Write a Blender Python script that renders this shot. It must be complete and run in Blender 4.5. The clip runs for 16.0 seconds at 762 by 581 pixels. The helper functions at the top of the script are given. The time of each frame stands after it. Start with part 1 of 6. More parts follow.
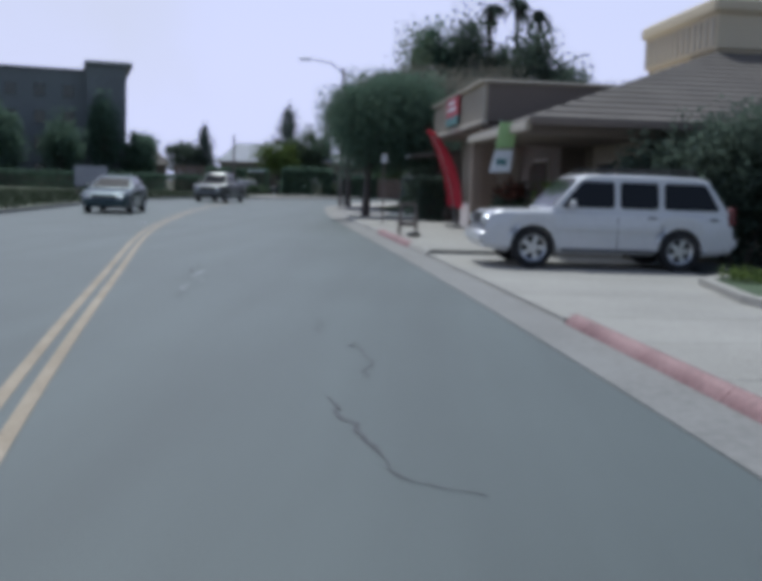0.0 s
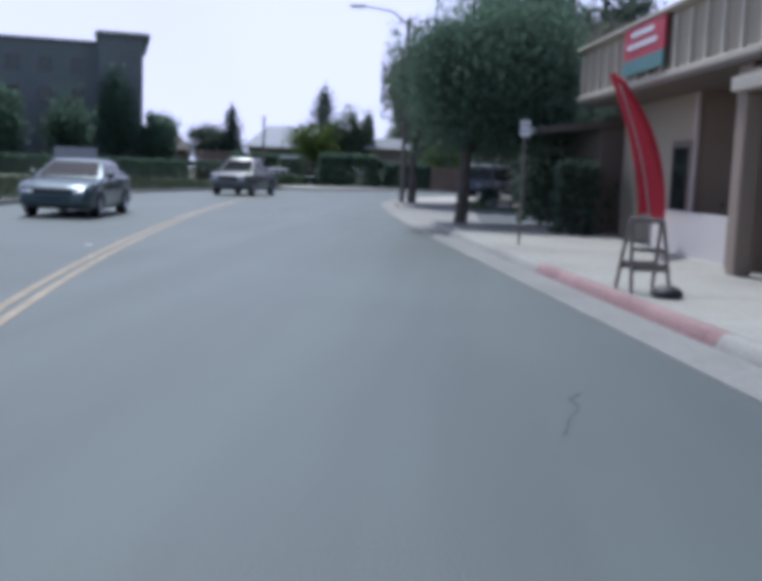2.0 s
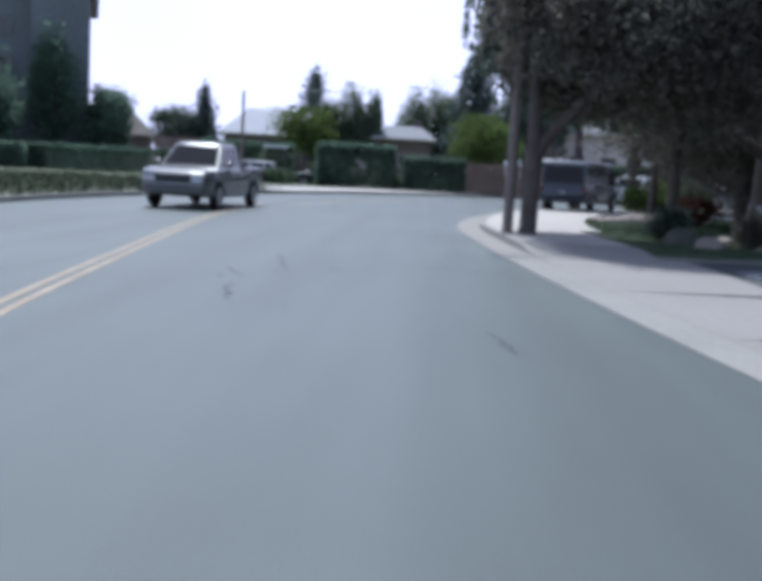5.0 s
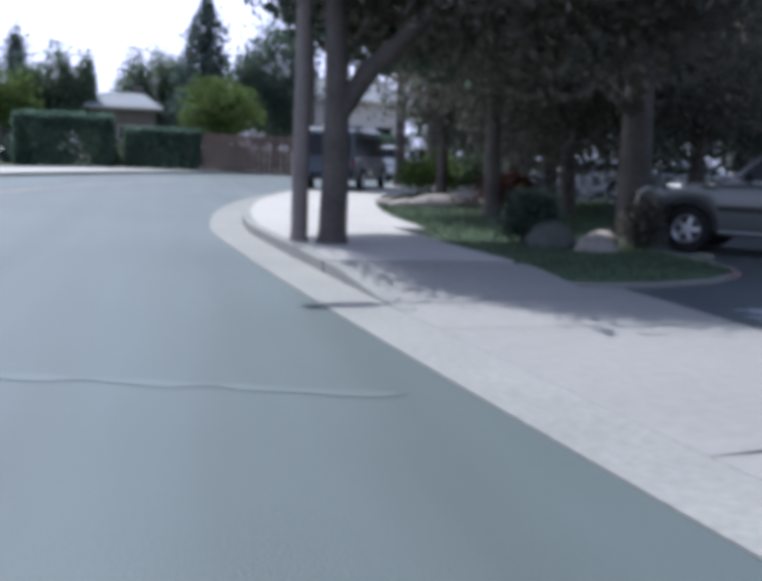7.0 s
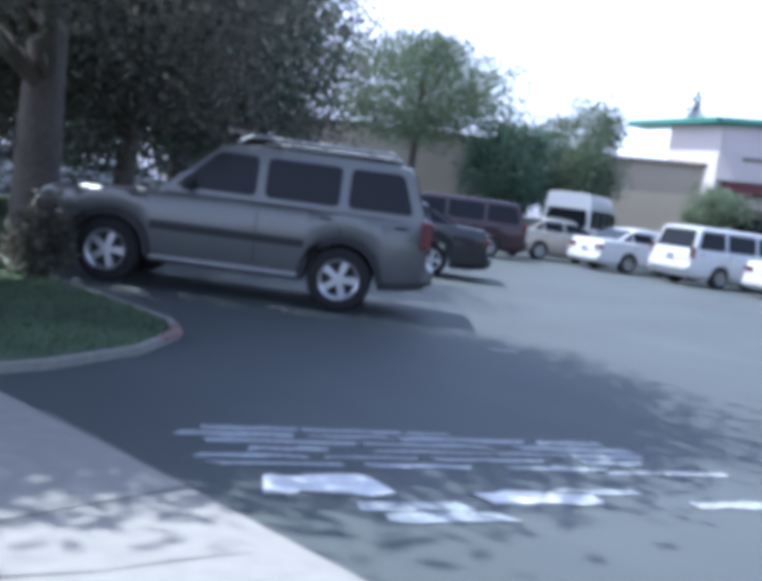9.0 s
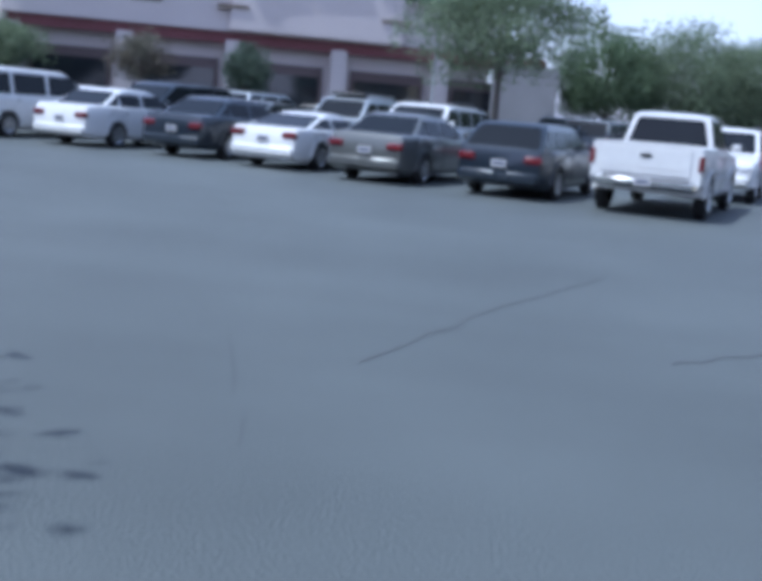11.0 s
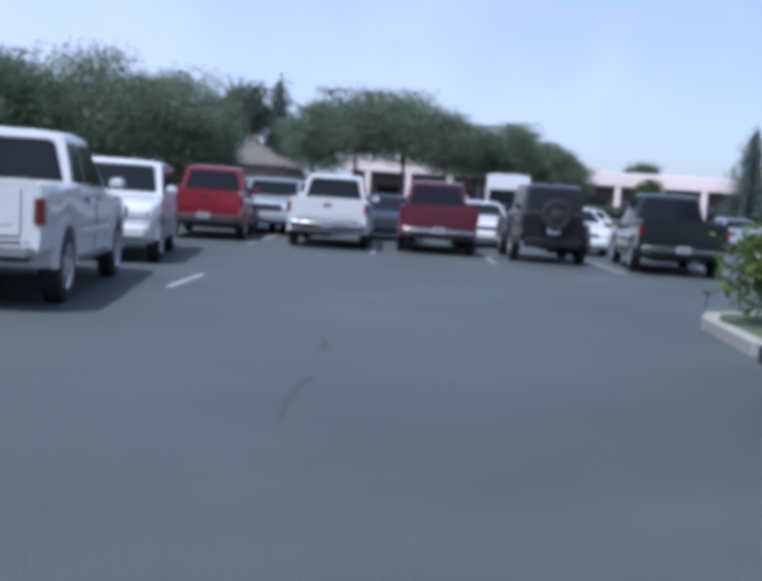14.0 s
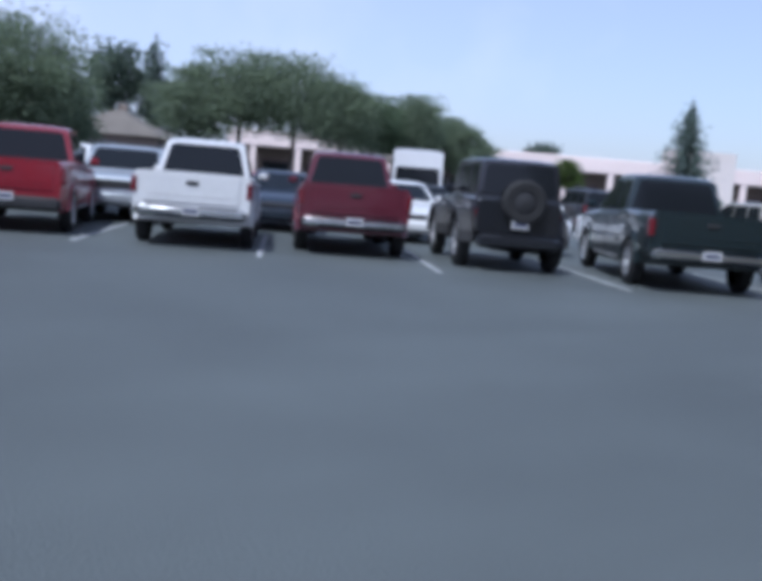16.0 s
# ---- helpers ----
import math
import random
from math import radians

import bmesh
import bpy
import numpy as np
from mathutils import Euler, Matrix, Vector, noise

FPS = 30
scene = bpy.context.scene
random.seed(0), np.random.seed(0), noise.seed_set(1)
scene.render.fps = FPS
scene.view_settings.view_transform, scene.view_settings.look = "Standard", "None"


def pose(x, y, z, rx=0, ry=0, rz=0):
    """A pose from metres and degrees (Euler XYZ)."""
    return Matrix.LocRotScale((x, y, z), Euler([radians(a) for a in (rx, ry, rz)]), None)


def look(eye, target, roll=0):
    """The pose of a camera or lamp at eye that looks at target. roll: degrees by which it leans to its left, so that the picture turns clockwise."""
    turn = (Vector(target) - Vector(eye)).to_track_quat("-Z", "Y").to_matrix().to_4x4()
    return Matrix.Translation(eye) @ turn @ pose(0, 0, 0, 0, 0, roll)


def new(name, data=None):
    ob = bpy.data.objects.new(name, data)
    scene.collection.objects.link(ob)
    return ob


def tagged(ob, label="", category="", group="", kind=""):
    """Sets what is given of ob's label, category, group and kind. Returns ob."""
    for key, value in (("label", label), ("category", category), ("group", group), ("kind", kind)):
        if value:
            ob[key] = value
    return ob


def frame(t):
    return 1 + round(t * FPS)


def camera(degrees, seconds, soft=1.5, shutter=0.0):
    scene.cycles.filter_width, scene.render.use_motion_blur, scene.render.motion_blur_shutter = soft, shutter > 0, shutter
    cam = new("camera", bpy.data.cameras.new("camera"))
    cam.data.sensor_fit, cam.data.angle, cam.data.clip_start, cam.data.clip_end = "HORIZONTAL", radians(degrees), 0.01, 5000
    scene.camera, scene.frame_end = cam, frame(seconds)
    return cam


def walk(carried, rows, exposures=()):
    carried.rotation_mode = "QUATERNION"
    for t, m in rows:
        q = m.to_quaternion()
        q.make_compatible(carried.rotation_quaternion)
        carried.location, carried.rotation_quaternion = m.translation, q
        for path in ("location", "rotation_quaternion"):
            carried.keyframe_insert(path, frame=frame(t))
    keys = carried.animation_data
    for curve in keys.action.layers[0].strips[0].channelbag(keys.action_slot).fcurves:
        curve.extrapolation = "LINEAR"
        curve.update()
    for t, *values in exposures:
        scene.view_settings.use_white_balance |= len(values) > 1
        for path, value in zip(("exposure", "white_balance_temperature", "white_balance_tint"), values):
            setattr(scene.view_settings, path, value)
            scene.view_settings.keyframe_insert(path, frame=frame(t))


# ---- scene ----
cam = camera(43.3, 16.0, soft=6.5)


def turned(x, y, z, yaw, pitch, roll):
    """A camera's pose from its place, yaw to the left of +y, pitch up and lean, in degrees."""
    return pose(x, y, z, 90 + pitch, 0, yaw) @ pose(0, 0, 0, 0, 0, roll)


PATH = [
    (0.0, turned(0.573, 8.523, 1.395, 2.52, -6.23, 1.87)),
    (0.5, turned(0.030, 11.766, 1.374, 3.09, -6.46, 1.88)),
    (1.0, turned(-0.649, 15.110, 1.366, 3.52, -5.58, 2.14)),
    (1.5, turned(-1.300, 18.462, 1.366, 4.00, -6.62, 2.30)),
    (2.0, turned(-2.035, 22.212, 1.360, 4.28, -6.94, 2.24)),
    (2.5, turned(-2.724, 25.619, 1.369, 4.32, -7.71, 2.51)),
    (3.0, turned(-3.485, 29.274, 1.380, 4.15, -7.21, 3.01)),
    (5.5, turned(-6.450, 45.716, 1.410, 2.12, -7.20, 3.38)),
    (6.0, turned(-6.659, 48.172, 1.385, -1.04, -6.90, 3.63)),
    (6.5, turned(-6.574, 50.157, 1.352, -6.14, -6.45, 3.42)),
    (7.0, turned(-6.261, 51.448, 1.385, -12.85, -8.13, 2.14)),
    (7.5, turned(-5.894, 52.894, 1.341, -20.57, -8.83, 2.27)),
    (8.0, turned(-5.351, 54.102, 1.349, -27.40, -6.02, 2.04)),
    (8.5, turned(-4.424, 55.066, 1.335, -37.64, -9.14, 3.81)),
    (9.0, turned(-3.675, 55.636, 1.330, -46.02, -5.39, 7.51)),
    (9.5, turned(-2.852, 56.193, 1.403, -54.88, -4.79, 8.14)),
    (10.0, turned(-1.916, 56.503, 1.477, -65.65, -0.39, 7.50)),
    (10.2, turned(-1.561, 56.536, 1.480, -69.96, -3.35, 6.41)),
    (12.3, turned(1.301, 55.639, 1.437, -103.61, -7.08, 3.86)),
    (12.5, turned(1.783, 55.509, 1.365, -105.84, -6.61, 3.76)),
    (13.0, turned(3.374, 55.051, 1.404, -110.65, -5.28, 3.88)),
    (13.5, turned(4.955, 54.558, 1.391, -115.18, -3.89, 4.26)),
    (14.0, turned(6.630, 53.691, 1.354, -117.25, -5.54, 3.78)),
    (14.5, turned(8.188, 52.980, 1.361, -119.08, -4.83, 3.98)),
    (15.0, turned(9.906, 52.168, 1.300, -121.17, -4.90, 3.91)),
    (15.5, turned(11.485, 51.217, 1.331, -122.16, -6.33, 4.24)),
    (16.0, turned(13.193, 50.461, 1.318, -124.17, -6.31, 4.67)),
]
walk(cam, PATH, [(0.0, -0.7, 5800, 5), (1.0, -0.7, 5750, 5), (1.5, -0.4, 5650, 8), (3.0, -0.32, 5600, 8), (5.0, -0.08, 5600, 9), (6.5, 0.02, 5600, 9), (7.6, 0.2, 5600, 7), (8.4, 0.4, 5450, 2), (9.0, 0.8, 5400, 7), (9.5, 0.86, 5300, 9), (10.0, 0.45, 5200, 7), (12.3, 0.14, 5350, 8), (13.0, -0.06, 5400, 9), (16.0, -0.14, 5450, 9)])

# ---- daylight ----
SUN_FROM = Vector((-0.4, 0.92, 0.0)).normalized()
SUN_ELEVATION = radians(60)
world = bpy.data.worlds.new("sky")
scene.world = world
world.use_nodes = True
wn, wl = world.node_tree.nodes, world.node_tree.links
sky = wn.new("ShaderNodeTexSky")
sky.sky_type = "NISHITA"
sky.sun_disc = False
sky.sun_elevation = SUN_ELEVATION
sky.sun_rotation = math.atan2(SUN_FROM.x, SUN_FROM.y)
sky.air_density, sky.dust_density, sky.ozone_density = 1.0, 1.6, 1.0
wn["Background"].inputs["Strength"].default_value = 0.14
cloud_at = wn.new("ShaderNodeTexCoord")
cloud_noise = wn.new("ShaderNodeTexNoise")
cloud_noise.inputs["Scale"].default_value = 3.0
cloud_noise.inputs["Detail"].default_value = 5
cloud_ramp = wn.new("ShaderNodeValToRGB")
cloud_ramp.color_ramp.elements[0].position, cloud_ramp.color_ramp.elements[1].position = 0.56, 0.85
cloud_ramp.color_ramp.elements[1].color = (0.55, 0.55, 0.55, 1)
cloud_mix = wn.new("ShaderNodeMix")
cloud_mix.data_type = "RGBA"
cloud_mix.inputs["B"].default_value = (7.5, 7.3, 7.6, 1)
wl.new(cloud_at.outputs["Generated"], cloud_noise.inputs["Vector"])
wl.new(cloud_noise.outputs["Fac"], cloud_ramp.inputs["Fac"])
wl.new(cloud_ramp.outputs["Color"], cloud_mix.inputs["Factor"])
# pale haze, thickest towards the sun
haze_dot = wn.new("ShaderNodeVectorMath")
haze_dot.operation = "DOT_PRODUCT"
haze_dot.inputs[1].default_value = (SUN_FROM.x * 0.8, SUN_FROM.y * 0.8, 0.6)
haze_range = wn.new("ShaderNodeMapRange")
haze_range.inputs["From Min"].default_value, haze_range.inputs["From Max"].default_value = -0.75, 0.85
haze_range.inputs["To Min"].default_value, haze_range.inputs["To Max"].default_value = 0.26, 1.0
# it thins out towards the zenith
haze_split = wn.new("ShaderNodeSeparateXYZ")
haze_height = wn.new("ShaderNodeMapRange")
haze_height.interpolation_type = "SMOOTHSTEP"
haze_height.inputs["From Min"].default_value, haze_height.inputs["From Max"].default_value = 0.08, 0.75
haze_height.inputs["To Min"].default_value, haze_height.inputs["To Max"].default_value = 1.0, 0.12
haze_amount = wn.new("ShaderNodeMath")
haze_amount.operation = "MULTIPLY"
wl.new(cloud_at.outputs["Generated"], haze_split.inputs[0])
wl.new(haze_split.outputs["Z"], haze_height.inputs["Value"])
wl.new(haze_range.outputs["Result"], haze_amount.inputs[0])
wl.new(haze_height.outputs["Result"], haze_amount.inputs[1])
haze = wn.new("ShaderNodeMix")
haze.data_type = "RGBA"
haze.inputs["B"].default_value = (8.5, 8.3, 10.8, 1)
wl.new(cloud_at.outputs["Generated"], haze_dot.inputs[0])
wl.new(haze_dot.outputs["Value"], haze_range.inputs["Value"])
wl.new(haze_amount.outputs[0], haze.inputs["Factor"])
wl.new(sky.outputs["Color"], haze.inputs["A"])
wl.new(haze.outputs["Result"], cloud_mix.inputs["A"])
wl.new(cloud_mix.outputs["Result"], wn["Background"].inputs["Color"])
sun = new("sun", bpy.data.lights.new("sun", "SUN"))
sun.data.energy, sun.data.angle, sun.data.color = 4.6, radians(0.6), (1.0, 0.96, 0.91)
sun.matrix_world = look(SUN_FROM * 60 * math.cos(SUN_ELEVATION) + Vector((0, 0, 60 * math.sin(SUN_ELEVATION))), (0, 0, 0))


# ---- materials ----
def surface(name, color, rough=0.8, metal=0.0, vary=0.15, scales=(0.6, 14.0), bump=0.0, coat=0.0, tint=None, per_piece=0.0, translucent=0.0, spec=0.5, streak=0.0):
    """A node material: the base colour varied by a broad and a fine noise, with fine relief."""
    m = bpy.data.materials.new(name)
    m.use_nodes = True
    n, k = m.node_tree.nodes, m.node_tree.links
    b = n["Principled BSDF"]
    b.inputs["Roughness"].default_value, b.inputs["Metallic"].default_value = rough, metal
    b.inputs["Coat Weight"].default_value, b.inputs["Coat Roughness"].default_value = coat, 0.04
    b.inputs["Specular IOR Level"].default_value = spec
    at = n.new("ShaderNodeTexCoord")
    noises = []
    for s in scales:
        t = n.new("ShaderNodeTexNoise")
        t.inputs["Scale"].default_value, t.inputs["Detail"].default_value = s, 4
        k.new(at.outputs["Object"], t.inputs["Vector"])
        noises.append(t)
    add = n.new("ShaderNodeMath")
    add.operation = "ADD"
    k.new(noises[0].outputs["Fac"], add.inputs[0])
    k.new(noises[1].outputs["Fac"], add.inputs[1])
    rng = n.new("ShaderNodeMapRange")
    rng.inputs["From Min"].default_value, rng.inputs["From Max"].default_value = 0.65, 1.35
    rng.inputs["To Min"].default_value, rng.inputs["To Max"].default_value = 1 - vary, 1 + vary
    k.new(add.outputs[0], rng.inputs["Value"])
    value = rng.outputs["Result"]
    if streak:
        # long faint wear along the lanes
        mp = n.new("ShaderNodeMapping")
        mp.inputs["Scale"].default_value = (0.9, 0.06, 1.0)
        mp.inputs["Rotation"].default_value = (0, 0, radians(-8))
        sn = n.new("ShaderNodeTexNoise")
        sn.inputs["Scale"].default_value, sn.inputs["Detail"].default_value = 1.6, 5
        k.new(at.outputs["Object"], mp.inputs["Vector"])
        k.new(mp.outputs["Vector"], sn.inputs["Vector"])
        sr = n.new("ShaderNodeMapRange")
        sr.inputs["From Min"].default_value, sr.inputs["From Max"].default_value = 0.3, 0.7
        sr.inputs["To Min"].default_value, sr.inputs["To Max"].default_value = 1 - streak, 1 + streak
        k.new(sn.outputs["Fac"], sr.inputs["Value"])
        sm = n.new("ShaderNodeMath")
        sm.operation = "MULTIPLY"
        k.new(value, sm.inputs[0])
        k.new(sr.outputs["Result"], sm.inputs[1])
        value = sm.outputs[0]
    if per_piece:
        geo = n.new("ShaderNodeNewGeometry")
        pr = n.new("ShaderNodeMapRange")
        pr.inputs["To Min"].default_value, pr.inputs["To Max"].default_value = 1 - per_piece, 1 + per_piece
        k.new(geo.outputs["Random Per Island"], pr.inputs["Value"])
        mul = n.new("ShaderNodeMath")
        mul.operation = "MULTIPLY"
        k.new(value, mul.inputs[0])
        k.new(pr.outputs["Result"], mul.inputs[1])
        value = mul.outputs[0]
    base = n.new("ShaderNodeMix")
    base.data_type = "RGBA"
    base.inputs["A"].default_value = (*color, 1)
    base.inputs["B"].default_value = (*(tint or color), 1)
    k.new(noises[0].outputs["Fac"], base.inputs["Factor"])
    sc = n.new("ShaderNodeVectorMath")
    sc.operation = "SCALE"
    k.new(base.outputs["Result"], sc.inputs[0])
    k.new(value, sc.inputs["Scale"])
    k.new(sc.outputs[0], b.inputs["Base Color"])
    if bump:
        bp = n.new("ShaderNodeBump")
        bp.inputs["Strength"].default_value, bp.inputs["Distance"].default_value = bump, 0.02
        k.new(noises[1].outputs["Fac"], bp.inputs["Height"])
        k.new(bp.outputs["Normal"], b.inputs["Normal"])
    if translucent:
        tr = n.new("ShaderNodeBsdfTranslucent")
        k.new(sc.outputs[0], tr.inputs["Color"])
        mx = n.new("ShaderNodeMixShader")
        mx.inputs[0].default_value = translucent
        k.new(b.outputs[0], mx.inputs[1])
        k.new(tr.outputs[0], mx.inputs[2])
        k.new(mx.outputs[0], n["Material Output"].inputs["Surface"])
    return m


def paint(name, color, metal=0.25):
    return surface(name, color, 0.3, metal, 0.05, (0.8, 9.0), 0.0, 0.7)


ASPHALT = surface("asphalt", (0.081, 0.102, 0.097), 0.58, 0, 0.22, (0.2, 60), 0.25, tint=(0.072, 0.09, 0.086), streak=0.14)
LOT = surface("lot_asphalt", (0.069, 0.08, 0.081), 0.65, 0, 0.25, (0.3, 60), 0.5, tint=(0.072, 0.083, 0.084), streak=0.05)
PATCH = surface("asphalt_patch", (0.098, 0.121, 0.115), 0.57, 0, 0.22, (0.2, 60), 0.25)
SEAM = surface("pale_crack_filler", (0.15, 0.172, 0.168), 0.6, 0, 0.35, (2, 30))
CRACK = surface("crack_filler", (0.052, 0.055, 0.06), 0.7, 0, 0.3, (2, 30))
CONCRETE = surface("concrete", (0.35, 0.335, 0.296), 0.85, 0, 0.26, (0.5, 25), 0.4, tint=(0.29, 0.28, 0.25))
PAVE = surface("pale_concrete", (0.47, 0.44, 0.4), 0.85, 0, 0.18, (0.5, 25), 0.3, tint=(0.41, 0.385, 0.35))
APRON = surface("worn_concrete", (0.27, 0.257, 0.236), 0.85, 0, 0.12, (0.45, 9), 0.08, tint=(0.25, 0.238, 0.218))
STALL = surface("worn_line_paint", (0.3, 0.31, 0.32), 0.8, 0, 0.4, (2.5, 30))
GUTTER = surface("gutter_concrete", (0.29, 0.28, 0.252), 0.85, 0, 0.2, (0.8, 16), 0.3, tint=(0.24, 0.229, 0.205))
GUTTER_STAINED = surface("stained_gutter", (0.245, 0.24, 0.222), 0.85, 0, 0.25, (0.7, 14), 0.3, tint=(0.2, 0.197, 0.184))
JOINT = surface("joint_dirt", (0.16, 0.15, 0.14), 0.9, 0, 0.3, (2, 20))
KERB_RED = surface("red_kerb_paint", (0.27, 0.135, 0.135), 0.7, 0, 0.35, (1.2, 18), 0.2, tint=(0.26, 0.175, 0.165))
YELLOW = surface("yellow_road_paint", (0.33, 0.255, 0.155), 0.7, 0, 0.35, (1.5, 30), tint=(0.29, 0.25, 0.19))
WORN_LINE = surface("worn_white_paint", (0.4, 0.42, 0.44), 0.75, 0, 0.5, (3.5, 30), tint=(0.2, 0.22, 0.23))
WHITE_LINE = surface("white_road_paint", (0.62, 0.62, 0.62), 0.7, 0, 0.25, (1.5, 30))
GRASS = surface("lawn_grass", (0.052, 0.085, 0.04), 0.9, 0, 0.35, (0.8, 30), 0.3, tint=(0.068, 0.1, 0.045), per_piece=0.25)
DRY = surface("dry_grass", (0.09, 0.1, 0.056), 0.9, 0, 0.35, (0.5, 20), 0.4, tint=(0.075, 0.098, 0.05), per_piece=0.4)
EARTH = surface("bare_earth", (0.2, 0.165, 0.125), 0.95, 0, 0.3, (0.15, 12), 0.5, tint=(0.15, 0.14, 0.1))
BARK = surface("bark", (0.1, 0.085, 0.075), 0.95, 0, 0.4, (2, 22), 0.8)
GREY_STUCCO = surface("grey_stucco", (0.2, 0.2, 0.21), 0.9, 0, 0.15, (0.6, 20), 0.3)
LEAF_DARK = surface("dark_leaves", (0.098, 0.142, 0.112), 0.85, 0, 0.35, (0.6, 6), per_piece=0.2, tint=(0.115, 0.14, 0.105), translucent=0.55, spec=0.15)
LEAF_RED = surface("bronze_leaves", (0.195, 0.15, 0.12), 0.85, 0, 0.35, (0.5, 6), per_piece=0.2, tint=(0.155, 0.185, 0.155), translucent=0.65, spec=0.15)
LEAF_OLIVE = surface("soft_green_leaves", (0.125, 0.19, 0.14), 0.85, 0, 0.3, (0.6, 6), per_piece=0.3, tint=(0.14, 0.205, 0.145), translucent=0.55, spec=0.15)
LEAF_MID = surface("green_leaves", (0.11, 0.155, 0.085), 0.85, 0, 0.3, (0.6, 6), per_piece=0.3, tint=(0.12, 0.165, 0.105), translucent=0.35, spec=0.15)
LEAF_SOFT = surface("grey_green_leaves", (0.165, 0.21, 0.14), 0.85, 0, 0.3, (0.6, 6), per_piece=0.3, tint=(0.18, 0.225, 0.145), translucent=0.45, spec=0.15)
LEAF_YELLOW = surface("yellow_green_leaves", (0.14, 0.18, 0.05), 0.85, 0, 0.35, (0.8, 6), per_piece=0.4, tint=(0.1, 0.155, 0.055), translucent=0.5, spec=0.15)
LEAF_FIR = surface("fir_needles", (0.115, 0.15, 0.13), 0.85, 0, 0.4, (0.6, 6), per_piece=0.4, translucent=0.2, spec=0.15)
LEAF_RUST = surface("rusty_leaves", (0.13, 0.06, 0.045), 0.85, 0, 0.35, (1, 6), per_piece=0.4, translucent=0.5, spec=0.15)
ROCK = surface("granite", (0.36, 0.31, 0.27), 0.9, 0, 0.3, (1.2, 16), 0.7, tint=(0.28, 0.25, 0.23))
ROCK_DARK = surface("dark_granite", (0.12, 0.115, 0.105), 0.9, 0, 0.35, (1.2, 16), 0.7, tint=(0.085, 0.095, 0.075))
STUCCO = surface("tan_stucco", (0.42, 0.36, 0.28), 0.9, 0, 0.1, (0.4, 40), 0.4, tint=(0.37, 0.32, 0.25))
# brown stucco; also stands in for shade in the shop's porch and mall arcade
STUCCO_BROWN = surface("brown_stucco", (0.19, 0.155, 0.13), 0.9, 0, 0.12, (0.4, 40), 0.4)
STUCCO_UMBER = surface("umber_stucco", (0.29, 0.225, 0.18), 0.9, 0, 0.15, (0.5, 40), 0.4)
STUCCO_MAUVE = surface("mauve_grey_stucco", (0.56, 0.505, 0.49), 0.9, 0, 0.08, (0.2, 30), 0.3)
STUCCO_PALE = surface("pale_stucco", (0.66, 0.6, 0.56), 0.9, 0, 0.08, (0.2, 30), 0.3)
STUCCO_PINK = surface("pale_pink_stucco", (0.78, 0.66, 0.62), 0.9, 0, 0.08, (0.2, 30), 0.3)
STUCCO_CREAM = surface("cream_stucco", (0.58, 0.5, 0.36), 0.9, 0, 0.08, (0.3, 30), 0.3)
DARK_BLOCK = surface("dark_grey_cladding", (0.21, 0.22, 0.235), 0.85, 0, 0.3, (0.12, 4), 0.3, tint=(0.15, 0.175, 0.165))
TRIM = surface("painted_trim", (0.5, 0.45, 0.37), 0.7, 0, 0.1, (0.6, 20))
SHINGLE = surface("brown_shingles", (0.13, 0.115, 0.1), 0.9, 0, 0.25, (0.8, 18), 0.6, per_piece=0.2)
ROOF_GREY = surface("grey_roof", (0.22, 0.225, 0.24), 0.85, 0, 0.15, (0.5, 12), 0.3, per_piece=0.1)
ROOF_WHITE = surface("white_roof", (0.4, 0.41, 0.44), 0.8, 0, 0.1, (0.5, 12), per_piece=0.06)
GREEN_TRIM = surface("green_metal_roof", (0.045, 0.21, 0.15), 0.45, 0, 0.12, (0.5, 12))
# these two dark colours include the shade under the arcades
MAROON = surface("maroon_arcade_shade", (0.16, 0.055, 0.06), 0.8, 0, 0.15, (0.5, 14))
SHADOWED = surface("shaded_shopfront", (0.1, 0.07, 0.07), 0.4, 0, 0.2, (0.5, 8))
WINDOW = surface("window_glass", (0.02, 0.024, 0.028), 0.06, 0, 0.1, (0.5, 4), coat=0.6)
CAR_GLASS = surface("dark_car_glass", (0.012, 0.014, 0.017), 0.1, 0, 0.05, (0.5, 4), spec=0.2)
RUBBER = surface("tyre_rubber", (0.016, 0.016, 0.017), 0.85, 0, 0.25, (3, 40), 0.3)
ALLOY = surface("alloy_rim", (0.55, 0.56, 0.58), 0.3, 0.8, 0.08, (3, 20))
CHROME = surface("chrome", (0.72, 0.73, 0.75), 0.12, 1.0, 0.05, (2, 10))
PLASTIC = surface("black_plastic", (0.022, 0.022, 0.024), 0.6, 0, 0.2, (3, 30))
GREY_PLASTIC = surface("grey_plastic", (0.12, 0.12, 0.125), 0.55, 0, 0.15, (3, 30))
TAIL = surface("red_lamp_lens", (0.12, 0.01, 0.016), 0.25, 0, 0.1, (3, 20), coat=0.6)
HEAD = surface("clear_lamp_lens", (0.7, 0.71, 0.73), 0.15, 0.2, 0.05, (3, 20), coat=0.6)
PLATE = surface("plate_white", (0.42, 0.42, 0.43), 0.6, 0, 0.05, (3, 20))
INK = surface("dark_ink", (0.05, 0.06, 0.12), 0.7, 0, 0.05, (3, 20))
STEEL = surface("galvanised_steel", (0.4, 0.41, 0.42), 0.5, 0.6, 0.15, (2, 20))
POLE_WOOD = surface("weathered_pole", (0.2, 0.17, 0.15), 0.9, 0, 0.25, (1.5, 25), 0.4)
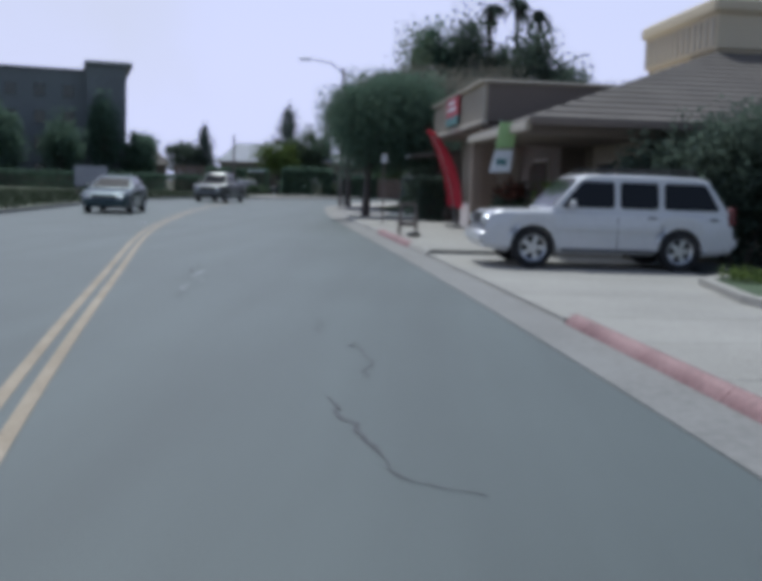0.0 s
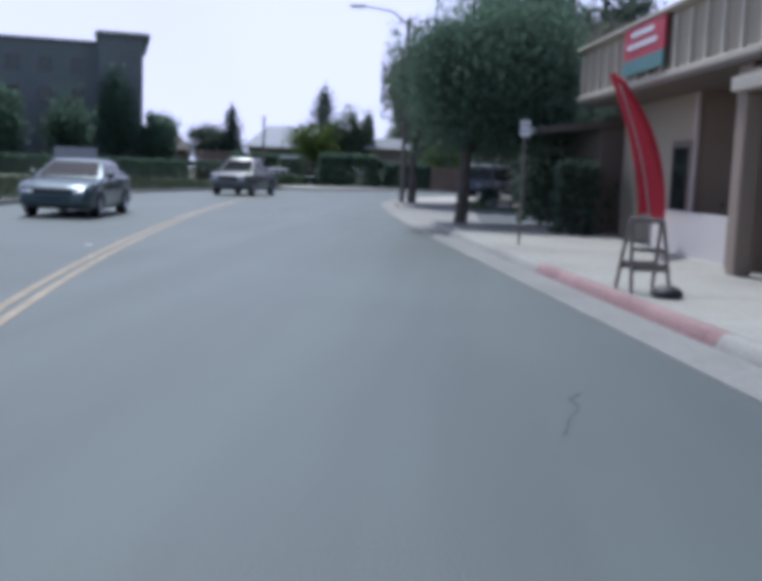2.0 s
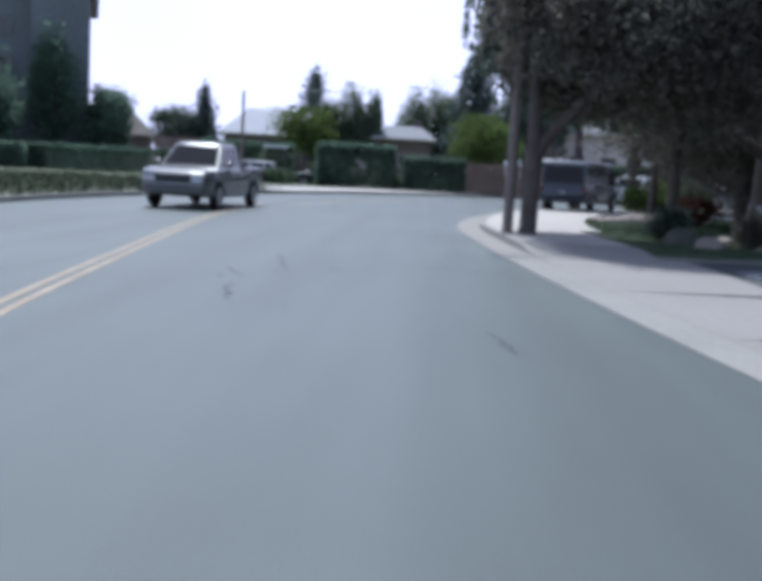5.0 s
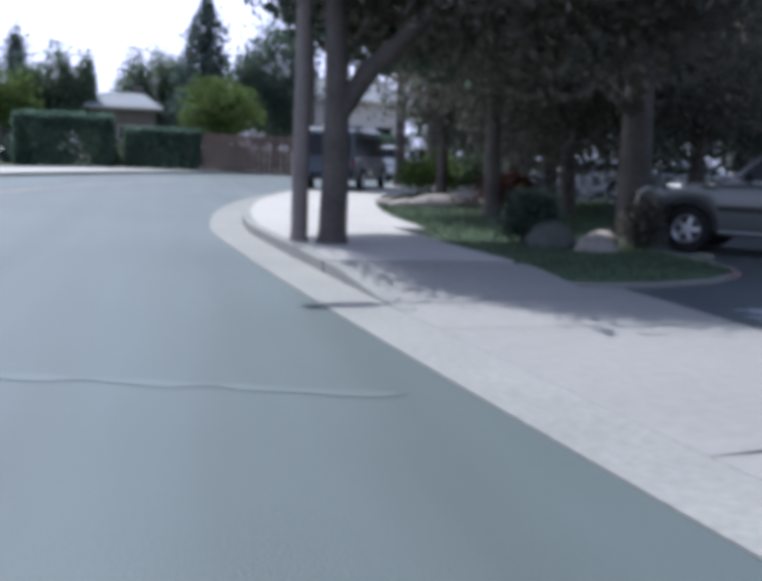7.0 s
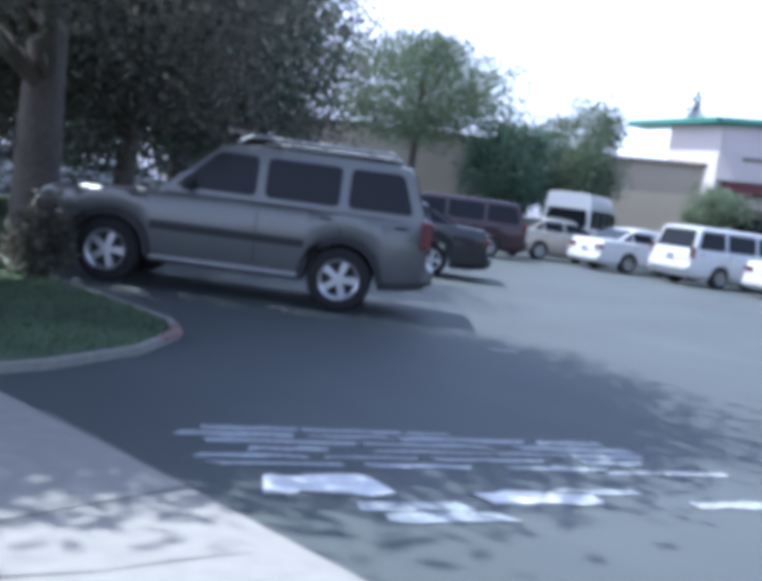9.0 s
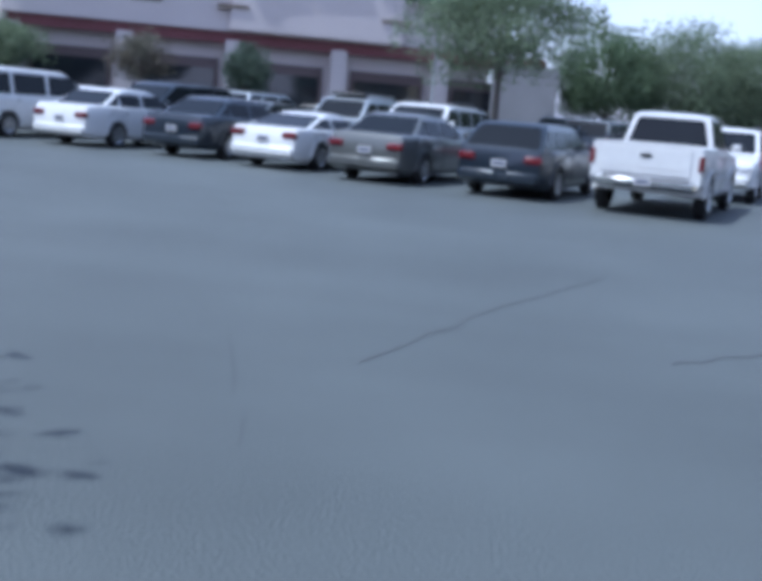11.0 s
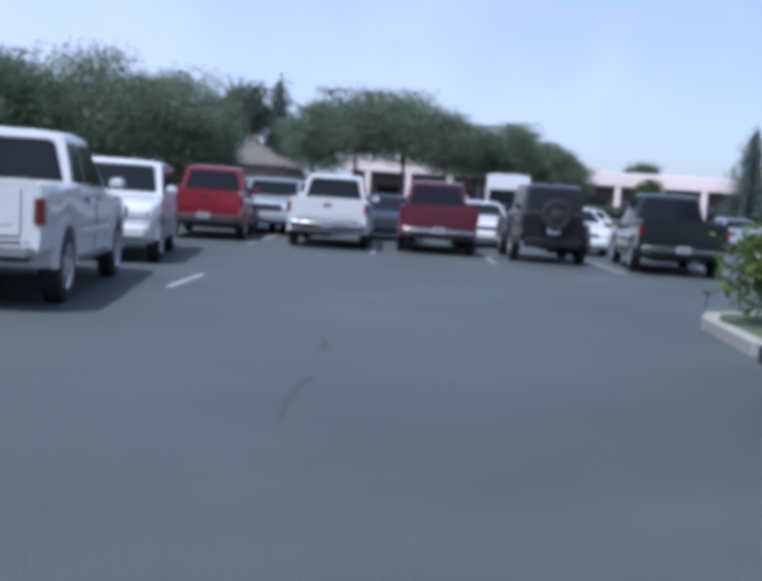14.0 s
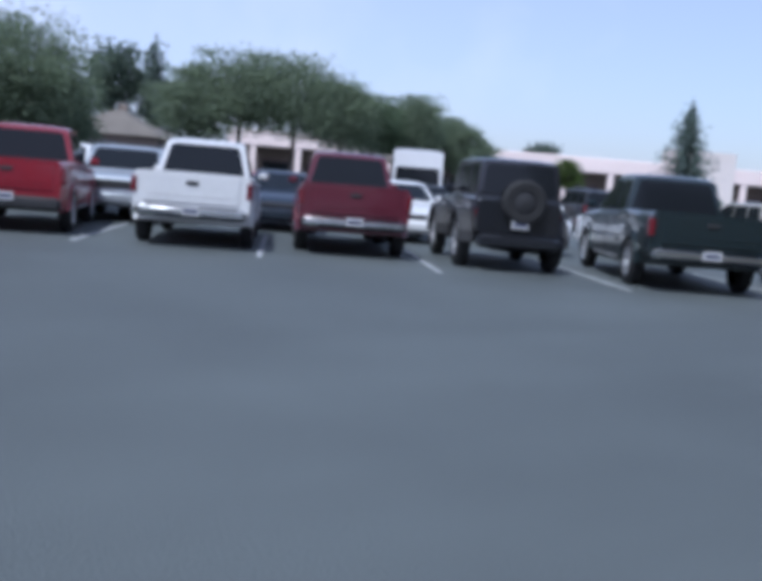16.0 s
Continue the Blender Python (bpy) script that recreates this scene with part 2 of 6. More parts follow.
FENCE_WOOD = surface("weathered_fence_wood", (0.2, 0.145, 0.115), 0.9, 0, 0.25, (1, 20), 0.4, per_piece=0.2)
FLAG_RED = surface("red_nylon", (0.52, 0.025, 0.05), 0.65, 0, 0.12, (1, 12))
SIGN_GREEN = surface("lime_vinyl", (0.36, 0.55, 0.24), 0.6, 0, 0.08, (1, 12))
SIGN_WHITE = surface("white_vinyl", (0.72, 0.74, 0.76), 0.6, 0, 0.08, (1, 12))
SIGN_RED = surface("red_vinyl", (0.5, 0.06, 0.09), 0.6, 0, 0.1, (1, 12))
SIGN_TEAL = surface("teal_vinyl", (0.12, 0.25, 0.25), 0.6, 0, 0.1, (1, 12))
BOARD = surface("grey_board", (0.38, 0.37, 0.4), 0.8, 0, 0.1, (1, 12))
PAINTS = {
    "white": paint("white_paint", (0.62, 0.62, 0.62), 0.0),
    "silver": paint("silver_paint", (0.42, 0.45, 0.48), 0.55),
    "pewter": paint("pewter_paint", (0.115, 0.12, 0.118), 0.4),
    "black": paint("black_paint", (0.012, 0.013, 0.017), 0.2),
    "navy": paint("dark_blue_paint", (0.014, 0.022, 0.034), 0.3),
    "red": paint("red_paint", (0.22, 0.01, 0.02), 0.15),
    "maroon": paint("maroon_paint", (0.1, 0.012, 0.024), 0.25),
    "plum": paint("plum_paint", (0.035, 0.012, 0.018), 0.25),
    "teal": paint("dark_teal_paint", (0.045, 0.075, 0.085), 0.45),
    "tan": paint("champagne_paint", (0.45, 0.42, 0.36), 0.4),
    "green": paint("dark_green_paint", (0.014, 0.025, 0.029), 0.3),
}


# ---- building blocks ----
class Geo:
    """Collects vertices and faces for one mesh."""

    def __init__(self):
        self.v, self.f = [], []

    def add(self, verts, faces):
        o = len(self.v)
        self.v += [tuple(p) for p in verts]
        self.f += [tuple(i + o for i in q) for q in faces]
        return self

    def hexa(self, lo, hi):
        """A solid between two four-cornered loops."""
        return self.add([*lo, *hi], [(3, 2, 1, 0), (4, 5, 6, 7), (0, 1, 5, 4), (1, 2, 6, 5), (2, 3, 7, 6), (3, 0, 4, 7)])

    def box(self, x, y, z, sx, sy, sz, turn=0.0, soft=0.0):
        """A box with its centre at x, y, z; soft: its rounded edge."""
        c, s = math.cos(radians(turn)), math.sin(radians(turn))
        hx, hy, hz = sx / 2, sy / 2, sz / 2
        e = min(soft, hx * 0.9, hy * 0.9, hz * 0.9)
        if e <= 0:
            rings = [(hx, hy, -hz), (hx, hy, hz)]
        else:
            rings = [(hx - e, hy - e, -hz), (hx, hy, -hz + e), (hx, hy, hz - e), (hx - e, hy - e, hz)]
        vs = []
        for a, b, h in rings:
            k = e if e > 0 else 0
            loop = [(-a, -b), (a, -b), (a, b), (-a, b)] if not k else [(-a + k, -b), (a - k, -b), (a, -b + k), (a, b - k), (a - k, b), (-a + k, b), (-a, b - k), (-a, -b + k)]
            vs.append([(x + p * c - q * s, y + p * s + q * c, z + h) for p, q in loop])
        return self.loft(vs)

    def loft(self, rings, caps=True, closed=True):
        n, o = len(rings[0]), len(self.v)
        for r in rings:
            self.v += [tuple(p) for p in r]
        for i in range(len(rings) - 1):
            for j in range(n if closed else n - 1):
                k = (j + 1) % n
                self.f.append((o + i * n + j, o + i * n + k, o + (i + 1) * n + k, o + (i + 1) * n + j))
        if caps and closed:
            self.f.append(tuple(o + j for j in reversed(range(n))))
            self.f.append(tuple(o + (len(rings) - 1) * n + j for j in range(n)))
        return self

    def prism(self, poly, z0, z1):
        return self.loft([[(x, y, z0) for x, y in poly], [(x, y, z1) for x, y in poly]])

    def tube(self, path, radii, n=8):
        rings = []
        for i, p in enumerate(path):
            p = Vector(p)
            d = (Vector(path[min(i + 1, len(path) - 1)]) - Vector(path[max(i - 1, 0)])).normalized()
            a = d.cross(Vector((0.3, 0.9, 0.1))).normalized()
            b = d.cross(a)
            rings.append([p + (a * math.cos(2 * math.pi * j / n) + b * math.sin(2 * math.pi * j / n)) * radii[i] for j in range(n)])
        return self.loft(rings)

    def lathe(self, profile, n=20, axis="z", at=(0, 0, 0)):
        """Turns (radius, height) pairs round an axis."""
        rings = []
        for j in range(n):
            a = 2 * math.pi * j / n
            ring = []
            for r, h in profile:
                p, q = r * math.cos(a), r * math.sin(a)
                ring.append({"z": (at[0] + p, at[1] + q, at[2] + h), "x": (at[0] + h, at[1] + p, at[2] + q), "y": (at[0] + p, at[1] + h, at[2] + q)}[axis])
            rings.append(ring)
        rings.append(rings[0])
        return self.loft(rings, caps=False, closed=False)

    def ribbon(self, left, right, z0=0.0, z1=None):
        """A strip between two lines of as many points; with z1, a solid strip."""
        if z1 is None:
            o = len(self.v)
            for (a, b), (c, d) in zip(left, right):
                self.v += [(a, b, z0), (c, d, z0)]
            self.f += [(o + 2 * i, o + 2 * i + 1, o + 2 * i + 3, o + 2 * i + 2) for i in range(len(left) - 1)]
            return self
        return self.loft([[(a, b, z0), (c, d, z0), (c, d, z1), (a, b, z1)] for (a, b), (c, d) in zip(left, right)])

    def mesh(self, name, material, smooth=None, clean=True):
        me = bpy.data.meshes.new(name)
        me.from_pydata(self.v, [], self.f)
        if clean:
            bm = bmesh.new()
            bm.from_mesh(me)
            bmesh.ops.remove_doubles(bm, verts=bm.verts, dist=1e-5)
            bmesh.ops.recalc_face_normals(bm, faces=bm.faces)
            bm.to_mesh(me)
            bm.free()
        if smooth:
            me.shade_smooth()
            me.set_sharp_from_angle(angle=radians(smooth))
        me.materials.append(material)
        return me


def thing(name, label, category, group="", m=None, kind=""):
    ob = new(name)
    tagged(ob, label, category, group, kind)
    if m is not None:
        ob.matrix_world = m
    return ob


def part(name, geo, material, parent, label="", smooth=None):
    me = geo.mesh(name, material, smooth) if isinstance(geo, Geo) else geo
    ob = new(name, me)
    ob.parent = parent
    if label:
        tagged(ob, label)
    return ob


def solid(name, geo, material, label, category, group="", kind="", smooth=None, clean=True):
    """A thing that is a single mesh."""
    return tagged(new(name, geo.mesh(name, material, smooth, clean)), label, category, group, kind)


def leaf_mesh(name, material, spots, size, rng, droop=0.0):
    """Small crossed leaves, one at each spot, as one mesh."""
    n = len(spots)
    a = rng.normal(size=(n, 3))
    a[:, 2] -= droop
    a /= np.linalg.norm(a, axis=1, keepdims=True)
    b = np.cross(a, rng.normal(size=(n, 3)))
    b /= np.linalg.norm(b, axis=1, keepdims=True) + 1e-9
    s = size * rng.uniform(0.6, 1.4, (n, 1))
    p = np.asarray(spots)
    v = np.stack([p - a * s, p + b * s * 0.45, p + a * s, p - b * s * 0.45], 1).reshape(-1, 3)
    me = bpy.data.meshes.new(name)
    me.vertices.add(4 * n)
    me.vertices.foreach_set("co", v.ravel().astype(np.float32))
    me.loops.add(4 * n)
    me.loops.foreach_set("vertex_index", np.arange(4 * n, dtype=np.int32))
    me.polygons.add(n)
    me.polygons.foreach_set("loop_start", np.arange(0, 4 * n, 4, dtype=np.int32))
    me.update(calc_edges=True)
    me.materials.append(material)
    return me


def crown_spots(rng, count, centre, radii, clumps, hang=0.0, spread=0.26, low=-1.0):
    """Leaf places: clumps over an uneven ellipsoid, looser at the rim."""
    c = rng.normal(size=(clumps, 3))
    c /= np.linalg.norm(c, axis=1, keepdims=True)
    c[:, 2] = np.maximum(c[:, 2], low)
    c *= rng.uniform(0.3, 1.0, (clumps, 1)) ** 0.55 * 0.8
    k = rng.integers(0, clumps, count)
    size = rng.uniform(0.6, 1.35, clumps) * spread
    off = np.clip(rng.normal(size=(count, 3)), -1.5, 1.5) * size[k][:, None]
    if hang:
        off[:, 2] = -np.abs(off[:, 2]) * hang
    return (c[k] + off) * np.asarray(radii) + np.asarray(centre)


def tree(name, x, y, label, leaf, height, trunk, crown_z, radii, count=5000, size=0.16, clumps=60, hang=0.0, lean=(0, 0), seed=0, limbs=7, group="", spread=0.22, arm=None, shift=(0, 0)):
    """A tapered trunk with limbs and a crown of many leaves. trunk: its radius at the foot."""
    rng = np.random.default_rng(seed)
    t = thing(name, label, "tree", group, pose(x, y, 0))
    g = Geo()
    top = crown_z + radii[2] * 0.3
    base = max(crown_z - radii[2] * 0.75, height * 0.2)
    line = [(lean[0] * f * top + 0.05 * math.sin(5 * f + seed), lean[1] * f * top + 0.05 * math.cos(4 * f + seed), top * f) for f in (0, 0.05, 0.2, 0.4, 0.6, 0.8, 1)]
    g.tube(line, [trunk * k for k in (1.35, 1.08, 1.0, 0.88, 0.7, 0.5, 0.2)], 10)
    cx, cy = lean[0] * crown_z + shift[0], lean[1] * crown_z + shift[1]
    for i in range(limbs):
        a = 2 * math.pi * i / limbs + rng.uniform(-0.4, 0.4)
        z0 = base * rng.uniform(0.75, 1.15)
        r = rng.uniform(0.45, 0.8)
        end = (cx + math.cos(a) * radii[0] * r, cy + math.sin(a) * radii[1] * r, crown_z + radii[2] * rng.uniform(-0.2, 0.45))
        x0, y0 = lean[0] * z0, lean[1] * z0
        mid = ((x0 * 0.6 + end[0] * 0.4), (y0 * 0.6 + end[1] * 0.4), z0 * 0.45 + end[2] * 0.55)
        g.tube([(x0, y0, z0), mid, end], [trunk * 0.45, trunk * 0.3, trunk * 0.08], 6)
    if arm:
        ax, ay, z0, z1 = arm
        g.tube([(0, 0, z0), (ax * 0.35, ay * 0.35, z0 + (z1 - z0) * 0.45), (ax, ay, z1), (ax * 1.7, ay * 1.7, z1 + 1.0)], [trunk * 0.85, trunk * 0.75, trunk * 0.6, trunk * 0.25], 8)
    part("trunk", g, BARK, t, smooth=60)
    spots = crown_spots(rng, count, (cx, cy, crown_z), radii, clumps, hang, spread)
    spots = spots[spots[:, 2] > min(0.15, crown_z - radii[2])]
    part("crown", leaf_mesh("crown", leaf, spots, size, rng, hang * 0.6), leaf, t)
    return t


def conifer(name, x, y, label, height, radius, count=2200, size=0.22, seed=0, foot=0.6, leaf=None, group=""):
    rng = np.random.default_rng(seed)
    t = thing(name, label, "tree", group, pose(x, y, 0))
    part("trunk", Geo().tube([(0, 0, 0), (0, 0, height * 0.5), (0, 0, height)], [0.02 * height, 0.013 * height, 0.01], 8), BARK, t)
    f = rng.uniform(0, 1, count) ** 0.65
    tier = (np.round(f * 13 + rng.normal(size=count) * 0.16) + rng.normal(size=count) * 0.35) / 13
    f = np.clip(tier, 0.0, 0.99)
    z = height - f * (height - foot)
    a = rng.uniform(0, 2 * math.pi, count)
    a = np.round(a * 9 / (2 * math.pi) + rng.normal(size=count) * 0.22 + f * 5) * 2 * math.pi / 9
    r = radius * (0.1 + 0.95 * f ** 0.75) * rng.uniform(0.1, 1.0, count) * (0.75 + 0.35 * np.sin(a * 3 + seed))
    bough = rng.uniform(0.75, 1.9, (16, 9))
    r *= bough[np.clip(np.round(f * 13).astype(int), 0, 15), np.round(a * 9 / (2 * math.pi)).astype(int) % 9]
    spots = np.stack([r * np.cos(a), r * np.sin(a), z - r * 0.3 + rng.normal(size=count) * 0.2], 1)
    spots += rng.normal(size=spots.shape) * 0.035 * radius + rng.normal(size=spots.shape) * 0.06
    part("crown", leaf_mesh("crown", leaf or LEAF_FIR, spots, size, rng, 0.4), leaf or LEAF_FIR, t)
    return t


def palm(name, x, y, label, height, seed=0, group=""):
    """A tall slim palm with a ragged tuft of fronds."""
    rng = np.random.default_rng(seed)
    t = thing(name, label, "palm", group, pose(x, y, 0))
    part("trunk", Geo().tube([(0, 0, 0), (0.1, 0, height * 0.5), (0.15, 0.1, height - 0.6)], [0.3, 0.2, 0.17], 8), BARK, t)
    g = Geo()
    for i in range(26):
        a, up = rng.uniform(0, 6.283), rng.uniform(-0.7, 1.0)
        L = rng.uniform(1.1, 1.7)
        c, s_ = math.cos(a), math.sin(a)
        pts = [(0.15 + c * L * f, 0.1 + s_ * L * f, height - 0.6 + up * L * f - 0.9 * L * f * f + 0.3) for f in (0, 0.35, 0.7, 1.0)]
        w = (0.04, 0.2, 0.17, 0.02)
        g.loft([[(p[0] - s_ * q, p[1] + c * q, p[2] - q * 0.4), (p[0], p[1], p[2] + 0.02), (p[0] + s_ * q, p[1] - c * q, p[2] - q * 0.4)] for p, q in zip(pts, w)])
    part("fronds", g, LEAF_DARK, t)
    return t


def bush(name, x, y, label, leaf, radii, z=0.0, count=1500, size=0.09, seed=0, turn=0.0, boxy=False, group="", category="bush"):
    """A shrub or a clipped hedge, of leaves over a few stems."""
    rng = np.random.default_rng(seed)
    t = thing(name, label, category, group, pose(x, y, z, 0, 0, turn))
    g = Geo()
    for i in range(6):
        a = i * 1.05 + seed
        ex, ey = radii[0] * 0.6 * math.cos(a), radii[1] * 0.6 * math.sin(a)
        g.tube([(ex * 0.3, ey * 0.3, 0), (ex, ey, radii[2] * 1.3)], [0.03, 0.01], 5)
    part("stem", g, BARK, t)
    if boxy:
        p = rng.uniform(-1, 1, (count, 3))
        k = rng.integers(0, 3, count)
        outer = np.sign(p[np.arange(count), k]) * rng.uniform(0.8, 1.03, count)
        p[np.arange(count), k] = outer
        p[:, 2] = np.abs(p[:, 2]) * 2 - 1
        spots = p * np.asarray(radii) + (0, 0, radii[2])
        spots += rng.normal(size=spots.shape) * 0.05
    else:
        spots = crown_spots(rng, count, (0, 0, radii[2]), radii, 22, spread=0.3)
        spots = spots[spots[:, 2] > 0.02]
    part("foliage", leaf_mesh("foliage", leaf, spots, size, rng), leaf, t)
    return t


# ---- vehicles ----
CAR_MESHES = {}


def lerp(points, y):
    for (a, p), (b, q) in zip(points, points[1:]):
        if y <= b:
            return p + (q - p) * max(0.0, min(1.0, (y - a) / (b - a) if b > a else 1))
    return points[-1][1]


KINDS = {
    # length, width, roof, belt, clearance, wheel radius, front axle, rear axle, top line, greenhouse (rear foot, roof rear, roof front, front foot), roof narrowing, window posts
    "sedan": dict(L=4.8, W=1.8, H=1.44, belt=0.96, c=0.2, r=0.32, f=1.42, b=-1.33, top=[(-2.4, 0.78), (-2.3, 0.98), (-1.6, 1.02), (1.0, 0.95), (2.1, 0.82), (2.34, 0.72), (2.4, 0.55)], g=(-1.85, -1.05, 0.15, 1.1), n=0.72, posts=(-1.2, -0.35)),
    "sport": dict(L=4.6, W=1.8, H=1.28, belt=0.86, c=0.18, r=0.32, f=1.4, b=-1.25, top=[(-2.3, 0.7), (-2.2, 0.9), (-1.6, 0.93), (1.0, 0.86), (2.0, 0.7), (2.25, 0.6), (2.3, 0.48)], g=(-1.9, -0.75, 0.1, 1.15), n=0.68, posts=(-0.6,)),
    "wagon": dict(L=4.7, W=1.8, H=1.46, belt=0.95, c=0.2, r=0.32, f=1.4, b=-1.3, top=[(-2.35, 0.85), (-2.3, 0.96), (1.0, 0.95), (2.1, 0.82), (2.3, 0.7), (2.35, 0.55)], g=(-2.28, -1.75, 0.2, 1.1), n=0.76, posts=(-1.35, -0.4)),
    "minivan": dict(L=5.0, W=1.95, H=1.75, belt=1.05, c=0.22, r=0.33, f=1.55, b=-1.4, top=[(-2.5, 0.95), (-2.45, 1.05), (1.5, 1.03), (2.3, 0.85), (2.46, 0.7), (2.5, 0.55)], g=(-2.42, -2.2, 0.75, 1.85), n=0.8, posts=(-1.2, 0.0)),
    "full_suv": dict(L=4.45, W=1.86, H=1.67, belt=1.03, c=0.28, r=0.365, f=1.38, b=-1.24, top=[(-2.22, 0.86), (-2.15, 1.02), (1.0, 1.02), (1.68, 1.0), (2.03, 0.97), (2.16, 0.9), (2.22, 0.5)], g=(-2.12, -1.76, 0.53, 1.07), n=0.8, posts=(-0.9, -0.11)),
    "suv": dict(L=4.95, W=1.98, H=1.75, belt=1.13, c=0.32, r=0.4, f=1.74, b=-1.19, top=[(-2.47, 1.03), (-2.42, 1.13), (1.0, 1.12), (2.0, 1.06), (2.3, 0.98), (2.43, 0.84), (2.47, 0.55)], g=(-2.46, -2.2, 0.35, 1.1), n=0.82, posts=(-1.4, -0.35)),
    "trail_suv": dict(L=4.53, W=1.8, H=1.76, belt=1.13, c=0.3, r=0.37, f=1.35, b=-1.3, top=[(-2.26, 1.02), (-2.22, 1.13), (0.9, 1.12), (2.0, 1.05), (2.2, 0.97), (2.26, 0.62)], g=(-2.2, -1.98, 0.2, 0.85), n=0.83, posts=(-1.25, -0.3)),
    "pickup": dict(L=5.6, W=2.0, H=1.88, belt=1.17, c=0.33, r=0.39, f=1.75, b=-1.7, top=[(-2.8, 1.24), (-0.75, 1.24), (-0.7, 1.17), (1.4, 1.15), (2.5, 1.08), (2.75, 0.98), (2.8, 0.62)], g=(-0.72, -0.55, 0.7, 1.5), n=0.7, waist=0.86, posts=(0.05,), bed=(-2.74, -0.78, 0.78)),
    "short_pickup": dict(L=5.2, W=2.0, H=1.88, belt=1.2, c=0.36, r=0.4, f=1.6, b=-1.55, top=[(-2.6, 1.28), (-0.75, 1.28), (-0.7, 1.2), (1.3, 1.18), (2.3, 1.1), (2.55, 1.0), (2.6, 0.62)], g=(-0.72, -0.6, 0.7, 1.4), n=0.7, waist=0.86, posts=(0.05,), bed=(-2.54, -0.78, 0.8)),
    "covered_pickup": dict(L=5.2, W=1.96, H=1.9, belt=1.2, c=0.36, r=0.4, f=1.6, b=-1.55, top=[(-2.6, 1.24), (-0.75, 1.26), (-0.7, 1.2), (1.3, 1.18), (2.3, 1.1), (2.55, 1.0), (2.6, 0.62)], g=(-0.72, -0.6, 0.7, 1.4), n=0.72, waist=0.88, posts=(0.05,)),
    "shuttle": dict(L=6.0, W=2.15, H=2.1, belt=1.15, c=0.35, r=0.38, f=2.0, b=-1.8, top=[(-3.0, 1.05), (-2.95, 1.15), (1.9, 1.12), (2.8, 1.0), (2.96, 0.85), (3.0, 0.6)], g=(-2.96, -2.9, 1.4, 2.2), n=0.9, posts=(-1.6, -0.4, 0.8)),
    "jeep": dict(L=4.2, W=1.56, H=1.93, belt=1.26, c=0.6, r=0.46, f=1.3, b=-1.2, top=[(-1.9, 1.2), (-1.88, 1.26), (0.55, 1.26), (1.85, 1.18), (1.95, 1.05), (2.0, 0.75)], g=(-1.86, -1.78, 0.3, 0.55), n=0.86, posts=(-1.0, -0.15), track=0.82, flare=0.2),
    "van": dict(L=5.5, W=2.0, H=2.55, belt=1.2, c=0.28, r=0.36, f=1.75, b=-1.6, top=[(-2.75, 1.1), (-2.7, 1.2), (1.6, 1.15), (2.5, 1.0), (2.72, 0.85), (2.75, 0.6)], g=(-2.7, -2.6, 0.9, 2.0), n=0.84, posts=(-1.6, -0.5, 0.5)),
    "truck": dict(L=7.0, W=2.3, H=2.9, belt=1.25, c=0.45, r=0.45, f=2.3, b=-2.0, top=[(-3.5, 1.15), (-3.45, 1.25), (2.2, 1.25), (3.3, 1.15), (3.46, 1.0), (3.5, 0.7)], g=(-3.45, -3.4, 1.9, 2.6), n=0.92, posts=(-2.2, -1.0, 0.2, 1.2)),
}


def wheel_mesh(kind, r):
    key = ("wheel", round(r, 3))
    if key not in CAR_MESHES:
        w = 0.22
        tyre = Geo().lathe([(r * 0.62, -w / 2), (r * 0.9, -w / 2), (r * 0.985, -w * 0.38), (r, -w * 0.2), (r, w * 0.2), (r * 0.985, w * 0.38), (r * 0.9, w / 2), (r * 0.62, w / 2), (r * 0.6, 0)], 28, "x")
        rim = Geo().lathe([(r * 0.63, 0.1), (r * 0.63, 0.115), (r * 0.55, 0.1), (r * 0.53, 0.03)], 24, "x")
        rim.lathe([(0.0, 0.095), (r * 0.16, 0.09), (r * 0.18, 0.05)], 12, "x")
        for i in range(5):
            a = 2 * math.pi * i / 5
            c, s = math.cos(a), math.sin(a)
            u, q = r * 0.09, r * 0.56
            lo = [(0.05, c * r * 0.1 - s * u, s * r * 0.1 + c * u), (0.05, c * q - s * u * 1.3, s * q + c * u * 1.3), (0.05, c * q + s * u * 1.3, s * q - c * u * 1.3), (0.05, c * r * 0.1 + s * u, s * r * 0.1 - c * u)]
            rim.hexa(lo, [(0.098, y, z) for _, y, z in lo])
        disc = Geo().lathe([(0.0, 0.02), (r * 0.6, 0.02), (r * 0.6, -0.02), (0.0, -0.02)], 20, "x")
        CAR_MESHES[key] = (tyre.mesh("wheel", RUBBER, 40), rim.mesh("rim", ALLOY, 40), disc.mesh("brake_disc", PLASTIC))
    return CAR_MESHES[key]


def rounded(corners, r=0.07):
    """A loop round the given corners, each cut by a small curve."""
    out = []
    n = len(corners)
    for i in range(n):
        p, a, b = Vector(corners[i]), Vector(corners[i - 1]), Vector(corners[(i + 1) % n])
        u, v = a - p, b - p
        q = min(r, u.length * 0.4, v.length * 0.4)
        s, e = p + u.normalized() * q, p + v.normalized() * q
        for f in (0.0, 0.35, 0.65, 1.0):
            out.append(tuple(s * (1 - f) ** 2 + p * 2 * f * (1 - f) + e * f * f))
    return out


